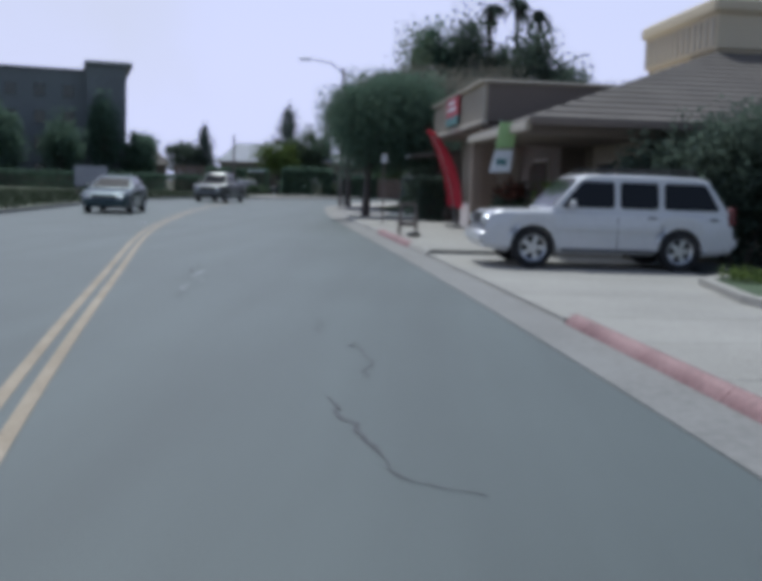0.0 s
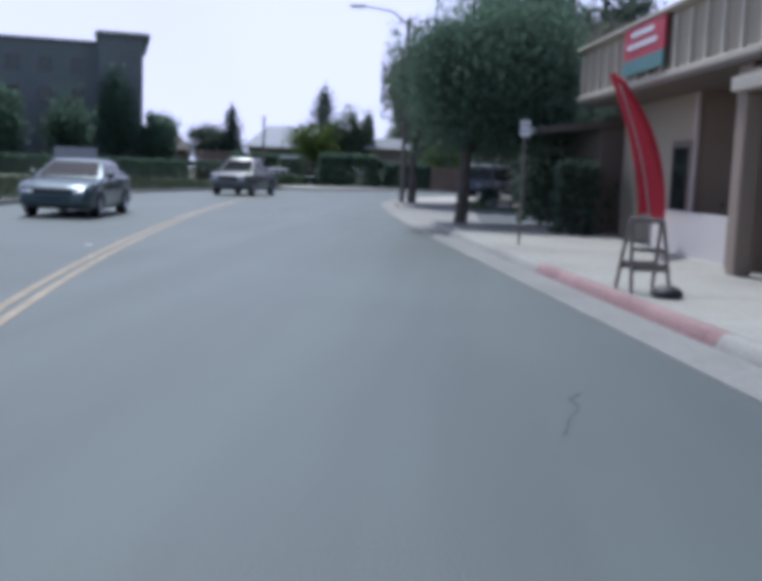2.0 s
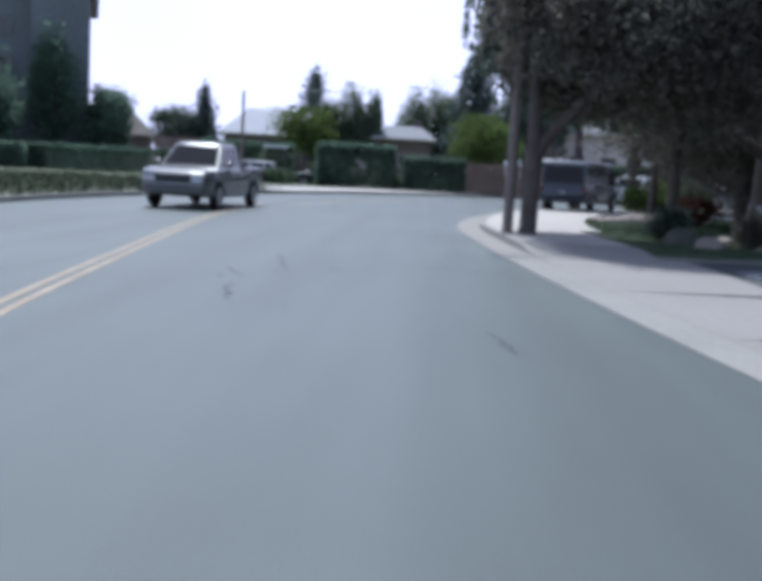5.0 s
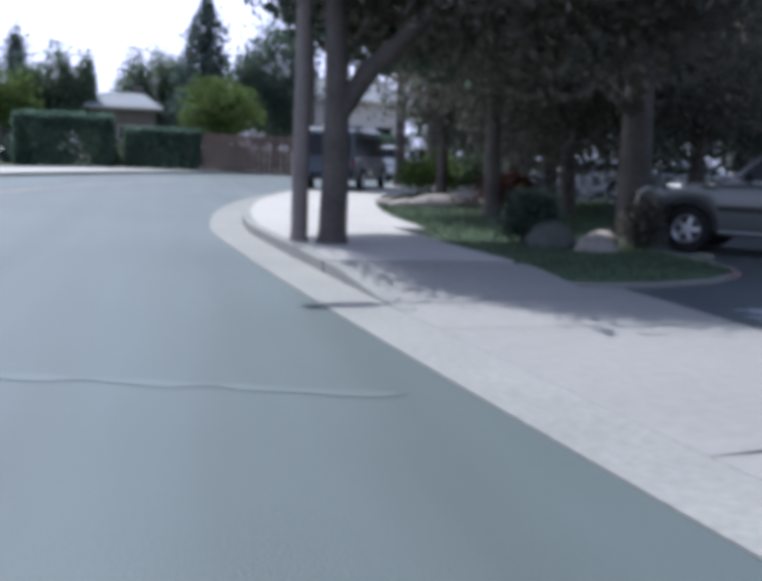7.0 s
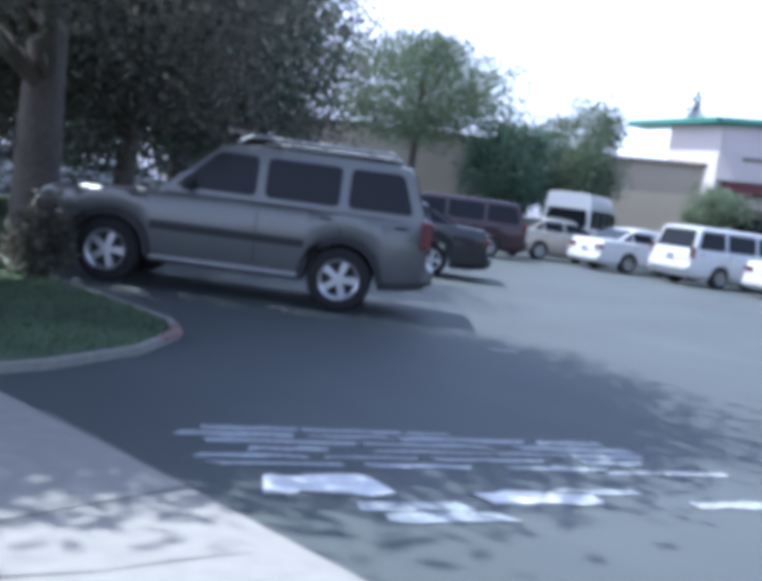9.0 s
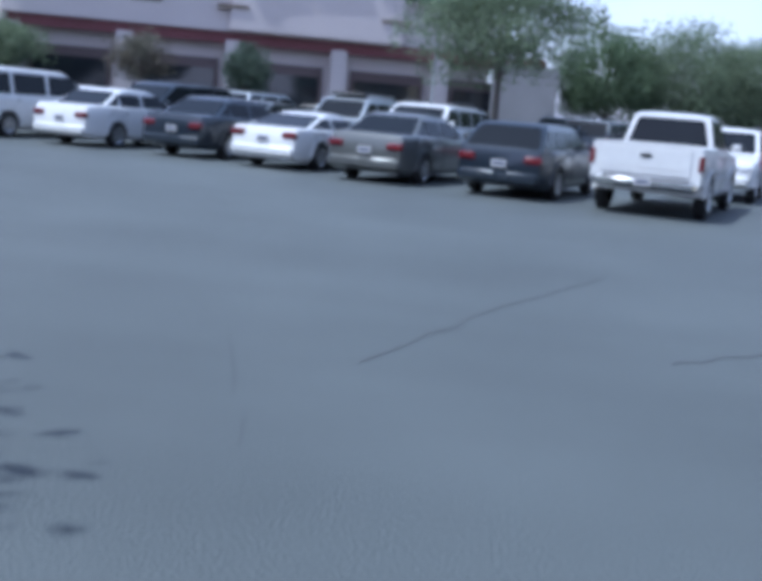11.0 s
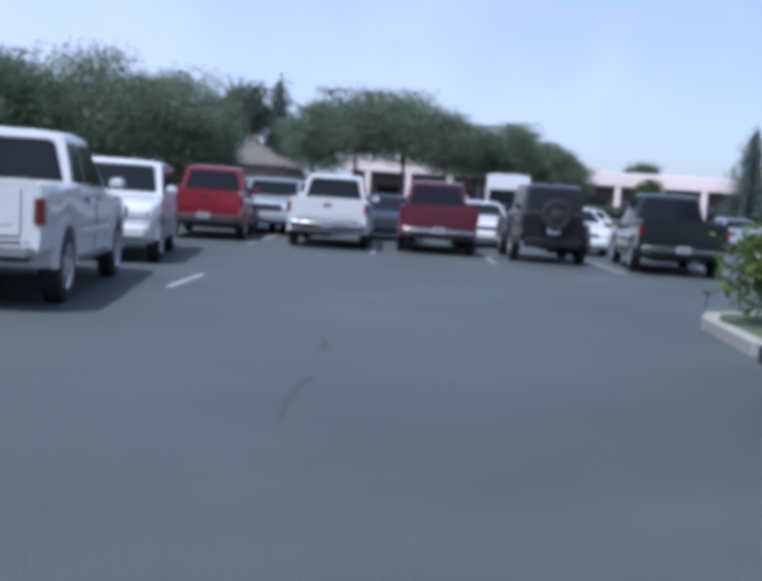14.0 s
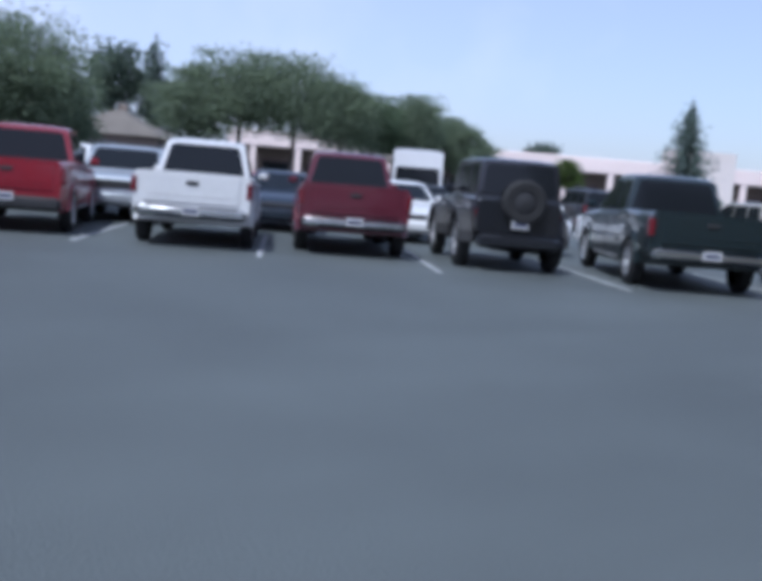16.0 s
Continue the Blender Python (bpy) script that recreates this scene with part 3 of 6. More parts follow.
def car_meshes(kind):
    """The parts of one kind of vehicle: (name, mesh, place of the part, whether it takes the paint)."""
    if kind in CAR_MESHES:
        return CAR_MESHES[kind]
    k = KINDS[kind]
    L, W, H, belt, c, r, n = k["L"], k["W"], k["H"], k["belt"], k["c"], k["r"], k["n"]
    bed = k.get("bed")
    ra = r + 0.06
    ys = set(p for p, _ in k["top"]) | {-L / 2 + 0.1, -L / 2 + 0.3, L / 2 - 0.3, L / 2 - 0.12, 0.0, 0.4}
    for yw in (k["f"], k["b"]):
        ys |= {yw + ra * math.cos(i * math.pi / 10) for i in range(11)} | {yw - ra - 0.004, yw + ra + 0.004}
    if bed:
        ys |= {bed[0], bed[0] + 0.005, bed[1], bed[1] + 0.005}
    out = []
    rings = []
    for y in sorted(ys):
        zt = lerp(k["top"], y)
        zb = c + 0.06 * max(0, (abs(y) - L / 2 + 0.4) / 0.4)
        for yw in (k["f"], k["b"]):
            if abs(y - yw) <= ra + 0.001:
                zb = max(zb, r + math.sqrt(max(0, ra * ra - (y - yw) ** 2)))
        run = 0.38 if y > 0 else 0.55
        e = max(0, (abs(y) - (L / 2 - run)) / run)
        if bed and y < k["b"] - ra:
            zb = max(zb, 0.54)
        w = W / 2 * (1 - (0.025 if bed and y < 0 else 0.17 if y > 0 else 0.09) * e * e)
        inner = bed and bed[0] + 0.003 < y < bed[1] + 0.003
        floor = bed[2] if inner else zt + 0.012
        zm = zb + 0.55 * (zt - zb)
        half = [(w * 0.9, zb), (w * 0.975, zb + 0.12 * (zt - zb)), (w, zm), (w * 0.985, zt - 0.14 * (zt - zb)), (w * 0.955, zt - 0.02), (w * 0.92, zt), (w * 0.91, floor if inner else zt + 0.004), (0.35 * w, floor)]
        rings.append([(x, y, z) for x, z in half] + [(-x, y, z) for x, z in reversed(half)])
    out.append(("body", Geo().loft(rings).mesh("body", PAINTS["white"], 28), None, True))
    # cabin
    g0, g1, g2, g3 = k["g"]
    wb, wr = W / 2 * k.get("waist", 0.93), W / 2 * n
    zr = H
    side = lambda z: wb + (wr - wb) * (z - belt) / (zr - belt)
    line = [(g0, belt), (g1, zr - 0.05), (g1 + 0.18, zr - 0.012), ((g1 + g2) / 2, zr), (g2 - 0.15, zr - 0.012), (g2, zr - 0.05), (g3, belt)]
    rings = []
    for y in sorted({p for p, _ in line} | {g0 + (g1 - g0) * 0.5, g2 + (g3 - g2) * 0.5}):
        z = lerp(line, y)
        rings.append([(x, y, q) for x, q in ((wb, belt - 0.04), (side(belt + (z - belt) * 0.5), belt + (z - belt) * 0.5), (side(z) + 0.0, z - 0.06 * (z - belt)), (side(z) - 0.05, z - 0.012 * (z - belt)), (side(z) * 0.5, z + 0.012), (-side(z) * 0.5, z + 0.012), (-side(z) + 0.05, z - 0.012 * (z - belt)), (-side(z), z - 0.06 * (z - belt)), (-side(belt + (z - belt) * 0.5), belt + (z - belt) * 0.5), (-wb, belt - 0.04))])
    out.append(("cabin", Geo().loft(rings).mesh("cabin", PAINTS["white"], 35), None, True))
    lo, hi = belt + 0.05, min(zr - 0.13, belt + 0.75)
    front = lambda z: g3 + (g2 - g3) * (z - belt) / (zr - belt) - 0.13
    rear = lambda z: g0 + (g1 - g0) * (z - belt) / (zr - belt) + 0.13
    cuts = [-9, *k["posts"], 9]
    for a, b in zip(cuts, cuts[1:]):
        for s in (1, -1):
            pts = []
            for z, inset in ((lo, 0), (hi, 0)):
                pts.append((max(a + 0.05, rear(z)), z))
                pts.append((min(b - 0.05, front(z)), z))
            if pts[1][0] - pts[0][0] < 0.12:
                continue
            q = rounded([pts[0], pts[1], pts[3], pts[2]])
            out.append(("side_window", Geo().loft([[(s * (side(z) - 0.02), y, z) for y, z in q], [(s * (side(z) + 0.008), y, z) for y, z in q]]).mesh("side_window", CAR_GLASS), None, False))
            if b != 9:
                zt = lerp(k["top"], b)
                h = zt - c
                out.append(("door_seam", Geo().tube([(s * W / 2 * 0.976, b, c + 0.12 * h), (s * W / 2 * 1.0, b, c + 0.55 * h), (s * W / 2 * 0.986, b, zt - 0.14 * h)], [0.007] * 3, 4).mesh("door_seam", PLASTIC), None, False))
            if b != 9 or kind in ("sport", "pickup", "short_pickup", "covered_pickup"):
                y = pts[0][0] + 0.12
                out.append(("door_handle", Geo().box(s * (W / 2 * 0.985), y, belt - 0.1, 0.03, 0.16, 0.03, soft=0.01).mesh("door_handle", PLASTIC), None, False))
    for name, ya, yb in (("windshield", g3, g2), ("rear_window", g0, g1)):
        d = Vector((0, yb - ya, zr - belt)).normalized()
        nrm = Vector((0, d.z, -d.y)) if ya > 0 else Vector((0, -d.z, d.y))
        a0, a1 = (0.06, 0.88) if kind != "van" and kind != "truck" else (0.06, 0.55)
        pts = []
        for t, w in ((a0, 0.9), (a1, 0.86)):
            y, z = ya + (yb - ya) * t, belt + (zr - 0.03 - belt) * t
            pts.append([(-side(z) * w, y, z), (side(z) * w, y, z)])
        q = [Vector(p) for p in rounded([pts[0][0], pts[0][1], pts[1][1], pts[1][0]], 0.09)]
        out.append((name, Geo().loft([[p - nrm * 0.03 for p in q], [p + nrm * 0.012 for p in q]]).mesh(name, CAR_GLASS), None, False))
    # ends
    tall = kind in ("suv", "full_suv", "trail_suv", "pickup", "short_pickup", "covered_pickup", "shuttle", "jeep", "van", "truck", "minivan")
    bz = 0.62 if tall else 0.5
    chrome = kind in ("pickup", "short_pickup", "truck")
    for name, y, zz, mat, own in (("front_bumper", L / 2 - 0.02, bz - 0.1, PAINTS["white"], True), ("rear_bumper", -L / 2 + 0.01, bz - (0.02 if chrome else 0.1), CHROME if chrome else PLASTIC if kind == "covered_pickup" else PAINTS["white"], not chrome and kind != "covered_pickup")):
        g = Geo().box(0, y, zz, W * (0.84 if y > 0 else 0.92), 0.2, 0.24 if not chrome or y > 0 else 0.2, soft=0.06)
        out.append((name, g.mesh(name, mat, 40), None, own))
    out.append(("grille", Geo().box(0, L / 2 - (0.03 if tall else 0.015), bz + (0.22 if tall else 0.13), W * 0.5, 0.06, 0.2 if tall else 0.1, soft=0.02).mesh("grille", PLASTIC), None, False))
    for s in (1, -1):
        out.append(("headlight", Geo().box(s * W * 0.33, L / 2 - 0.075, bz + (0.2 if tall else 0.12), W * 0.18, 0.14, 0.17 if tall else 0.12, soft=0.04).mesh("headlight", HEAD, 40), None, False))
        if kind in ("pickup", "short_pickup", "covered_pickup"):
            tb = (W * 0.47, -L / 2 + 0.05, 1.0, 0.11, 0.14, 0.3)
        elif kind == "jeep":
            tb = (W * 0.45, -L / 2 + 0.16, 0.98, 0.1, 0.1, 0.16)
        elif tall:
            tb = (W * 0.44, -L / 2 + 0.05, 0.98, 0.14, 0.14, 0.34)
        else:
            tb = (W * 0.37, -L / 2 + 0.035, 0.76, 0.36, 0.12, 0.15)
        out.append(("tail_light", Geo().box(s * tb[0], *tb[1:], soft=0.03).mesh("tail_light", TAIL, 40), None, False))
        out.append(("door_mirror", Geo().box(s * (W / 2 + 0.07), g3 - 0.35, belt + 0.1, 0.2, 0.1, 0.15, soft=0.04).mesh("door_mirror", PAINTS["white"] if kind != "trail_suv" else PLASTIC, 40), None, kind != "trail_suv"))
    pz = bz if chrome or kind == "covered_pickup" else 0.82 if tall else 0.66
    out.append(("number_plate", Geo().box(0, -L / 2 - (0.1 if chrome or kind == "covered_pickup" else 0.012), pz, 0.29, 0.02, 0.14).mesh("number_plate", PLATE), None, False))
    out.append(("plate_bar", Geo().box(0, -L / 2 - (0.112 if chrome or kind == "covered_pickup" else 0.024), pz, 0.22, 0.006, 0.05).mesh("plate_bar", INK), None, False))
    if kind in ("pickup", "short_pickup", "covered_pickup"):
        out.append(("tailgate", Geo().box(0, -L / 2 - 0.004, 0.98, W * 0.78, 0.03, 0.46, soft=0.012).mesh("tailgate", PAINTS["white"], 40), None, True))
        out.append(("tailgate_crease", Geo().box(0, -L / 2 - 0.016, 0.86, W * 0.7, 0.02, 0.02, soft=0.008).mesh("tailgate_crease", PAINTS["white"], 40), None, True))
        out.append(("tailgate_handle", Geo().box(0, -L / 2 - 0.025, 1.08, 0.2, 0.025, 0.07, soft=0.01).mesh("tailgate_handle", PLASTIC), None, False))
    if kind in ("trail_suv", "suv", "full_suv"):
        for s in (1, -1):
            x, g = s * (wr - 0.12), Geo()
            g.tube([(x, g1 + 0.15, zr), (x, g1 + 0.25, zr + 0.09), (x, g2 - 0.3, zr + 0.09), (x, g2 - 0.15, zr)], [0.022] * 4, 6)
            out.append(("roof_rail", g.mesh("roof_rail", STEEL if kind == "trail_suv" else PLASTIC), None, False))
        if kind == "trail_suv":
            for y in (-1.5, -0.9, -0.3):
                out.append(("roof_bar", Geo().tube([(-wr + 0.12, y, zr + 0.09), (wr - 0.12, y, zr + 0.09)], [0.02, 0.02], 6).mesh("roof_bar", STEEL), None, False))
            out.append(("raised_roof", Geo().box(0, -1.05, zr + 0.01, wr * 1.86, 1.62, 0.07, soft=0.03).mesh("raised_roof", PAINTS["white"], 40), None, True))
            out.append(("rack_basket", Geo().box(0, -0.05, zr + 0.1, wr * 1.5, 0.5, 0.1, soft=0.04).mesh("rack_basket", PLASTIC), None, False))
    if kind in ("trail_suv", "suv", "full_suv", "pickup", "short_pickup", "covered_pickup"):
        for s in (1, -1):
            out.append(("side_step", Geo().box(s * (W / 2 - 0.04), 0.02, c + 0.06, 0.12, 1.7, 0.06, soft=0.02).mesh("side_step", STEEL if kind == "trail_suv" else GREY_PLASTIC), None, False))
            out.append(("side_moulding", Geo().box(s * (W / 2 + 0.002), 0.02, 0.72, 0.03, 1.75, 0.09, soft=0.01).mesh("side_moulding", PLASTIC if kind == "trail_suv" else PAINTS["white"]), None, kind != "trail_suv"))
    if kind == "jeep":
        g = Geo().lathe([(0.2, 0.1), (0.33, 0.11), (0.38, 0.07), (0.38, -0.07), (0.33, -0.11), (0.2, -0.1)], 24, "y", (0.05, -L / 2 + 0.06, 1.2))
        out.append(("spare_wheel", g.mesh("spare_wheel", RUBBER, 40), None, False))
        out.append(("spare_rim", Geo().lathe([(0.0, -0.09), (0.12, -0.1), (0.22, -0.06)], 16, "y", (0.05, -L / 2 + 0.06, 1.2)).mesh("spare_rim", PLASTIC, 40), None, False))
    for yw in (k["f"], k["b"]):
        for s in (1, -1):
            g = Geo()
            for a in range(9):
                t0, t1 = math.pi * a / 9, math.pi * (a + 1) / 9
                q = [(yw + rr * math.cos(t), r + rr * math.sin(t)) for t, rr in ((t0, ra - 0.02), (t1, ra - 0.02), (t1, ra + 0.06), (t0, ra + 0.06))]
                x = W / 2
                g.hexa([(s * (x - 0.06), y, z) for y, z in q], [(s * (x + k.get("flare", 0.02)), y, z) for y, z in q])
            own = kind not in ("jeep", "trail_suv")
            out.append(("wheel_arch", g.mesh("wheel_arch", PAINTS["white"] if own else PLASTIC, 40), None, own))
    CAR_MESHES[kind] = out
    return out


def vehicle(name, kind, color, x, y, yaw, label, group="", category="car", lift=0.0):
    """A vehicle that stands at x, y with its nose along yaw."""
    k = KINDS[kind]
    t = thing(name, label, category, group, pose(x, y, lift, 0, 0, yaw))
    for part_name, me, _, own in car_meshes(kind):
        o = new(part_name, me)
        o.parent = t
        if own:
            o.material_slots[0].link = "OBJECT"
            o.material_slots[0].material = PAINTS[color]
    tyre, rim, disc = wheel_mesh(kind, k["r"])
    for yw in (k["f"], k["b"]):
        for s in (1, -1):
            w = new("wheel", tyre)
            w.parent = t
            w.matrix_local = pose(s * k.get("track", k["W"] / 2 - 0.1), yw, k["r"], 0, 0, 0 if s > 0 else 180)
            for child, me in (("rim", rim), ("brake_disc", disc)):
                o = new(child, me)
                o.parent = w
    return t


# ---- the road and its edges ----
EDGE_Y = [-60, -30, 5, 13.5, 18, 23.1, 28, 30.7, 34, 38.4, 43.8, 46.3, 52.7, 56.5, 60.2, 65, 68]
EDGE_X = [7.6, 5.9, 3.3, 2.26, 1.62, 0.92, 0.05, -0.55, -1.1, -1.75, -2.5, -2.95, -3.9, -4.5, -5.0, -5.35, -5.5]
edge_fit = np.polyfit(EDGE_Y[2:], EDGE_X[2:], 4)
EDGE = [(float(np.interp(y, EDGE_Y, EDGE_X)), float(y)) for y in range(-60, 5, 5)]
EDGE += [(float(np.polyval(edge_fit, y)), float(y)) for y in np.arange(5, 68, 0.75)]
BEND = (EDGE[-1][0] + 42, EDGE[-1][1])
EDGE += [(BEND[0] - 42 * math.cos(a), BEND[1] + 42 * math.sin(a)) for a in np.radians(np.arange(1, 88, 1.0))]
EDGE += [(EDGE[-1][0] + 20 * i, EDGE[-1][1] + 0.6 * i) for i in range(1, 8)]


def beside(d, y0=-99, y1=999):
    """The line at d metres to the right of the right road edge, for the stretch of it between y0 and y1."""
    out = []
    for i, (x, y) in enumerate(EDGE):
        if not y0 <= y <= y1:
            continue
        a, b = EDGE[max(i - 1, 0)], EDGE[min(i + 1, len(EDGE) - 1)]
        u, v = b[0] - a[0], b[1] - a[1]
        n = math.hypot(u, v)
        out.append((x + d * v / n, y - d * u / n))
    return out


def edge_x(y):
    return float(np.interp(y, [p[1] for p in EDGE[:97]], [p[0] for p in EDGE[:97]]))


solid("ground", Geo().add([(-1500, -1500, -0.08), (1500, -1500, -0.08), (1500, 1500, -0.08), (-1500, 1500, -0.08)], [(0, 1, 2, 3)]), EARTH, "bare dry earth reaching the horizon", "ground", kind="structure", clean=False)
road = solid("road", Geo().ribbon(beside(-11.7), beside(0.0)), ASPHALT, "grey worn asphalt two-lane road", "road", kind="structure", clean=False)
for s in (-0.095, 0.095):
    pts = [(-0.2, 8), (-1.72, 13.4), (-2.32, 15.6), (-3.29, 19.6), (-4.9, 25.9), (-6.1, 30.6), (-7.3, 36), (-8.25, 41.3), (-9.7, 49.8), (-10.25, 54), (-10.8, 58.5), (-11.5, 64), (-12.0, 70), (-12.0, 76)]
    py = np.arange(-40, 76, 1.0)
    px = np.interp(py, [-40] + [p[1] for p in pts], [0.8] + [p[0] for p in pts])
    px = np.convolve(np.pad(px, 4, "edge"), np.ones(9) / 9, "valid")
    line = list(zip(px, py)) + [(BEND[0] - 48.3 * math.cos(a), BEND[1] + 48.3 * math.sin(a)) for a in np.radians(np.arange(11, 87, 1.5))]
    tagged(part("centre_line", Geo().ribbon([(x + s - 0.05, y) for x, y in line], [(x + s + 0.05, y) for x, y in line], 0.005), YELLOW, road), "faded double yellow line")


def crack(parent, pts, width=0.025, z=0.004, mat=None, name="crack"):
    rng = random.Random(len(pts) + int(pts[0][0] * 100))
    fine = []
    for (a, b), (c, d) in zip(pts, pts[1:]):
        sway = min(0.05, 0.07 * math.hypot(c - a, d - b))
        for i in range(6):
            f = i / 6
            fine.append((a + (c - a) * f + rng.uniform(-sway, sway), b + (d - b) * f + rng.uniform(-sway, sway)))
    fine.append(pts[-1])
    w = [width * rng.uniform(0.4, 1.4) for _ in fine]
    part(name, Geo().ribbon([(x - q, y - q * 0.5) for (x, y), q in zip(fine, w)], [(x + q, y + q * 0.5) for (x, y), q in zip(fine, w)], z), mat or CRACK, parent)


crack(road, [(0.0, 14.7), (0.2, 13.9), (0.35, 13.5)], 0.014)
crack(road, [(0.35, 13.5), (0.5, 13.0), (0.9, 12.8)], 0.008)
crack(road, [(-2.84, 23.32), (-2.81, 22.56), (-2.77, 22.24), (-2.45, 21.59)], 0.045, 0.004, SEAM, "pale_crack")
crack(road, [(-2.47, 21.50), (-2.57, 21.08), (-2.52, 20.74), (-2.44, 20.38)], 0.035, 0.004, SEAM, "pale_crack")
crack(road, [(-3.10, 24.10), (-3.07, 23.45)], 0.014)
crack(road, [(-2.49, 20.37), (-2.37, 20.15)], 0.016)
crack(road, [(-2.40, 19.78), (-2.25, 19.70)], 0.016)
crack(road, [(-2.97, 22.87), (-3.05, 23.42)], 0.014)
crack(road, [(-2.75, 24.36), (-2.84, 25.1)], 0.012)
crack(road, [(-1.2, 28.4), (-1.4, 27.3)], 0.012)
crack(road, [(-0.45, 18.3), (-0.39, 17.4)], 0.007)
crack(road, [(-0.05, 16.9), (0.15, 16.2), (0.2, 15.4)], 0.008)
crack(road, [(-5.5, 51.5), (-5.42, 51.0), (-5.35, 50.5)], 0.02)
crack(road, [(-8.65, 54.37), (-8.64, 54.64)], 0.030)
crack(road, [(-8.78, 55.40), (-8.39, 54.67)], 0.020)
crack(road, [(-8.31, 53.79), (-8.36, 53.51), (-8.18, 52.95)], 0.022)
crack(road, [(-8.20, 52.78), (-8.11, 52.54)], 0.020)
crack(road, [(-8.44, 57.64), (-8.16, 56.28), (-8.01, 55.77), (-8.13, 55.31)], 0.020)
crack(road, [(-7.41, 55.70), (-7.35, 56.19)], 0.018)
crack(road, [(-7.81, 52.53), (-7.60, 52.55), (-7.47, 52.48)], 0.014)
crack(road, [(-7.8, 57.42), (-6.45, 57.12), (-4.95, 56.7)], 0.1, 0.004, PATCH, "pale_band")
part("reflector", Geo().box(-8.05, 37.6, 0.008, 0.1, 0.1, 0.014, soft=0.005), SIGN_WHITE, road)

gutter = solid("gutter", Geo().ribbon(beside(0.0, 47.5), beside(0.6, 47.5), -0.06, 0.012), GUTTER, "stained concrete gutter along the road edge", "gutter", kind="structure")
part("gutter_pan", Geo().ribbon(beside(0.0, -99, 47.9), beside(0.6, -99, 47.9), -0.06, 0.012), GUTTER_STAINED, gutter, "darker stained gutter concrete")
kerb = thing("kerb", "concrete kerb with faded red paint near the driveway", "kerb", kind="structure")
pavement = thing("pavement", "pale concrete sidewalk of jointed slabs", "pavement", kind="structure")


def gutter_back(y0, y1, d=0.597, steps=8):
    """Points along the back of the gutter."""
    line = beside(d, y0 - 3, y1 + 3)
    ys = np.linspace(y0, y1, steps)
    return [(float(np.interp(y, [p[1] for p in line], [p[0] for p in line])), float(y)) for y in ys]


def run_of(parent, name, d0, d1, z0, z1, y0, y1, step, material, gap=0.008):
    """Pieces laid end to end along the road edge."""
    ya = y0
    while ya < y1 - 0.2:
        yb = min(ya + step, y1)
        ys = [ya + gap, (ya + yb) / 2, yb - gap]
        left, right = [], []
        for y in ys:
            i = min(range(len(EDGE)), key=lambda q: abs(EDGE[q][1] - y))
            x = edge_x(y)
            a, b = EDGE[max(i - 1, 0)], EDGE[i + 1]
            u, v = b[0] - a[0], b[1] - a[1]
            n = math.hypot(u, v)
            left.append((x + d0 * v / n, y - d0 * u / n))
            right.append((x + d1 * v / n, y - d1 * u / n))
        part(name, Geo().ribbon(left, right, z0, z1), material, parent)
        ya = yb




def kerb_run(y0, y1, step, height, material):
    """Kerb stones end to end, with a battered face and a rounded top edge."""
    ya = y0
    while ya < y1 - 0.2:
        yb = min(ya + step, y1)
        lines = [gutter_back(ya + 0.006, yb - 0.006, d, 4) for d in (0.55, 0.55, 0.605, 0.64, 0.7, 0.7)]
        heights = (-0.06, 0.016, height - 0.03, height, height, -0.06)
        part("kerb_stone", Geo().loft([[(line[i][0], line[i][1], z) for line, z in zip(lines, heights)] for i in range(4)]), material, kerb, smooth=50)
        ya = yb


kerb_run(-12, 18.65, 3.0, 0.11, KERB_RED)
kerb_run(27.95, 30.4, 2.45, 0.14, CONCRETE)
kerb_run(30.4, 36.4, 3.0, 0.14, KERB_RED)
kerb_run(36.4, 48.2, 3.0, 0.14, CONCRETE)
run_of(kerb, "kerb_stone", 0.6, 0.76, -0.06, 0.15, 62.2, 67.25, 2.53, GUTTER)
for y0, y1 in ((67.25, 82.0), (95.0, 112.0)):
    part("kerb_stone", Geo().ribbon(beside(0.6, y0, y1), beside(0.76, y0, y1), -0.06, 0.15), GUTTER, kerb)
run_of(pavement, "slab", 0.705, 2.6, -0.06, 0.11, -12, 18.7, 1.6, CONCRETE)
run_of(pavement, "slab", 2.605, 4.3, -0.06, 0.11, -12, 18.7, 1.6, CONCRETE)
run_of(pavement, "slab", 0.705, 2.7, -0.06, 0.142, 27.95, 48.2, 1.6, CONCRETE)
run_of(pavement, "slab", 2.705, 4.75, -0.06, 0.142, 27.95, 48.2, 1.6, CONCRETE)
run_of(pavement, "slab", 0.765, 3.02, -0.06, 0.145, 62.2, 67.25, 1.26, PAVE)
for y0, y1, d, z in ((67.25, 82.0, 0.765, 0.145), (82.4, 94.6, 0.605, 0.02), (95.0, 112.0, 0.765, 0.145)):
    part("slab", Geo().ribbon(beside(d, y0, y1), beside(3.6, y0, y1), -0.06, z), PAVE, pavement)

# driveways: the shop's, and the market's where the car turns in
shop_drive = thing("driveway_1", "pale concrete driveway apron", "driveway", kind="structure")
run_of(shop_drive, "slab", 0.597, 4.75, -0.06, 0.05, 18.7, 27.94, 2.31, CONCRETE)
part("paving", Geo().prism([(6.3, 19.0), (20, 21), (20, 30), (5.0, 28.4)], -0.06, 0.045), LOT, shop_drive)
market_drive = thing("driveway_2", "wide pale concrete driveway apron with hairline joints", "driveway", kind="structure")


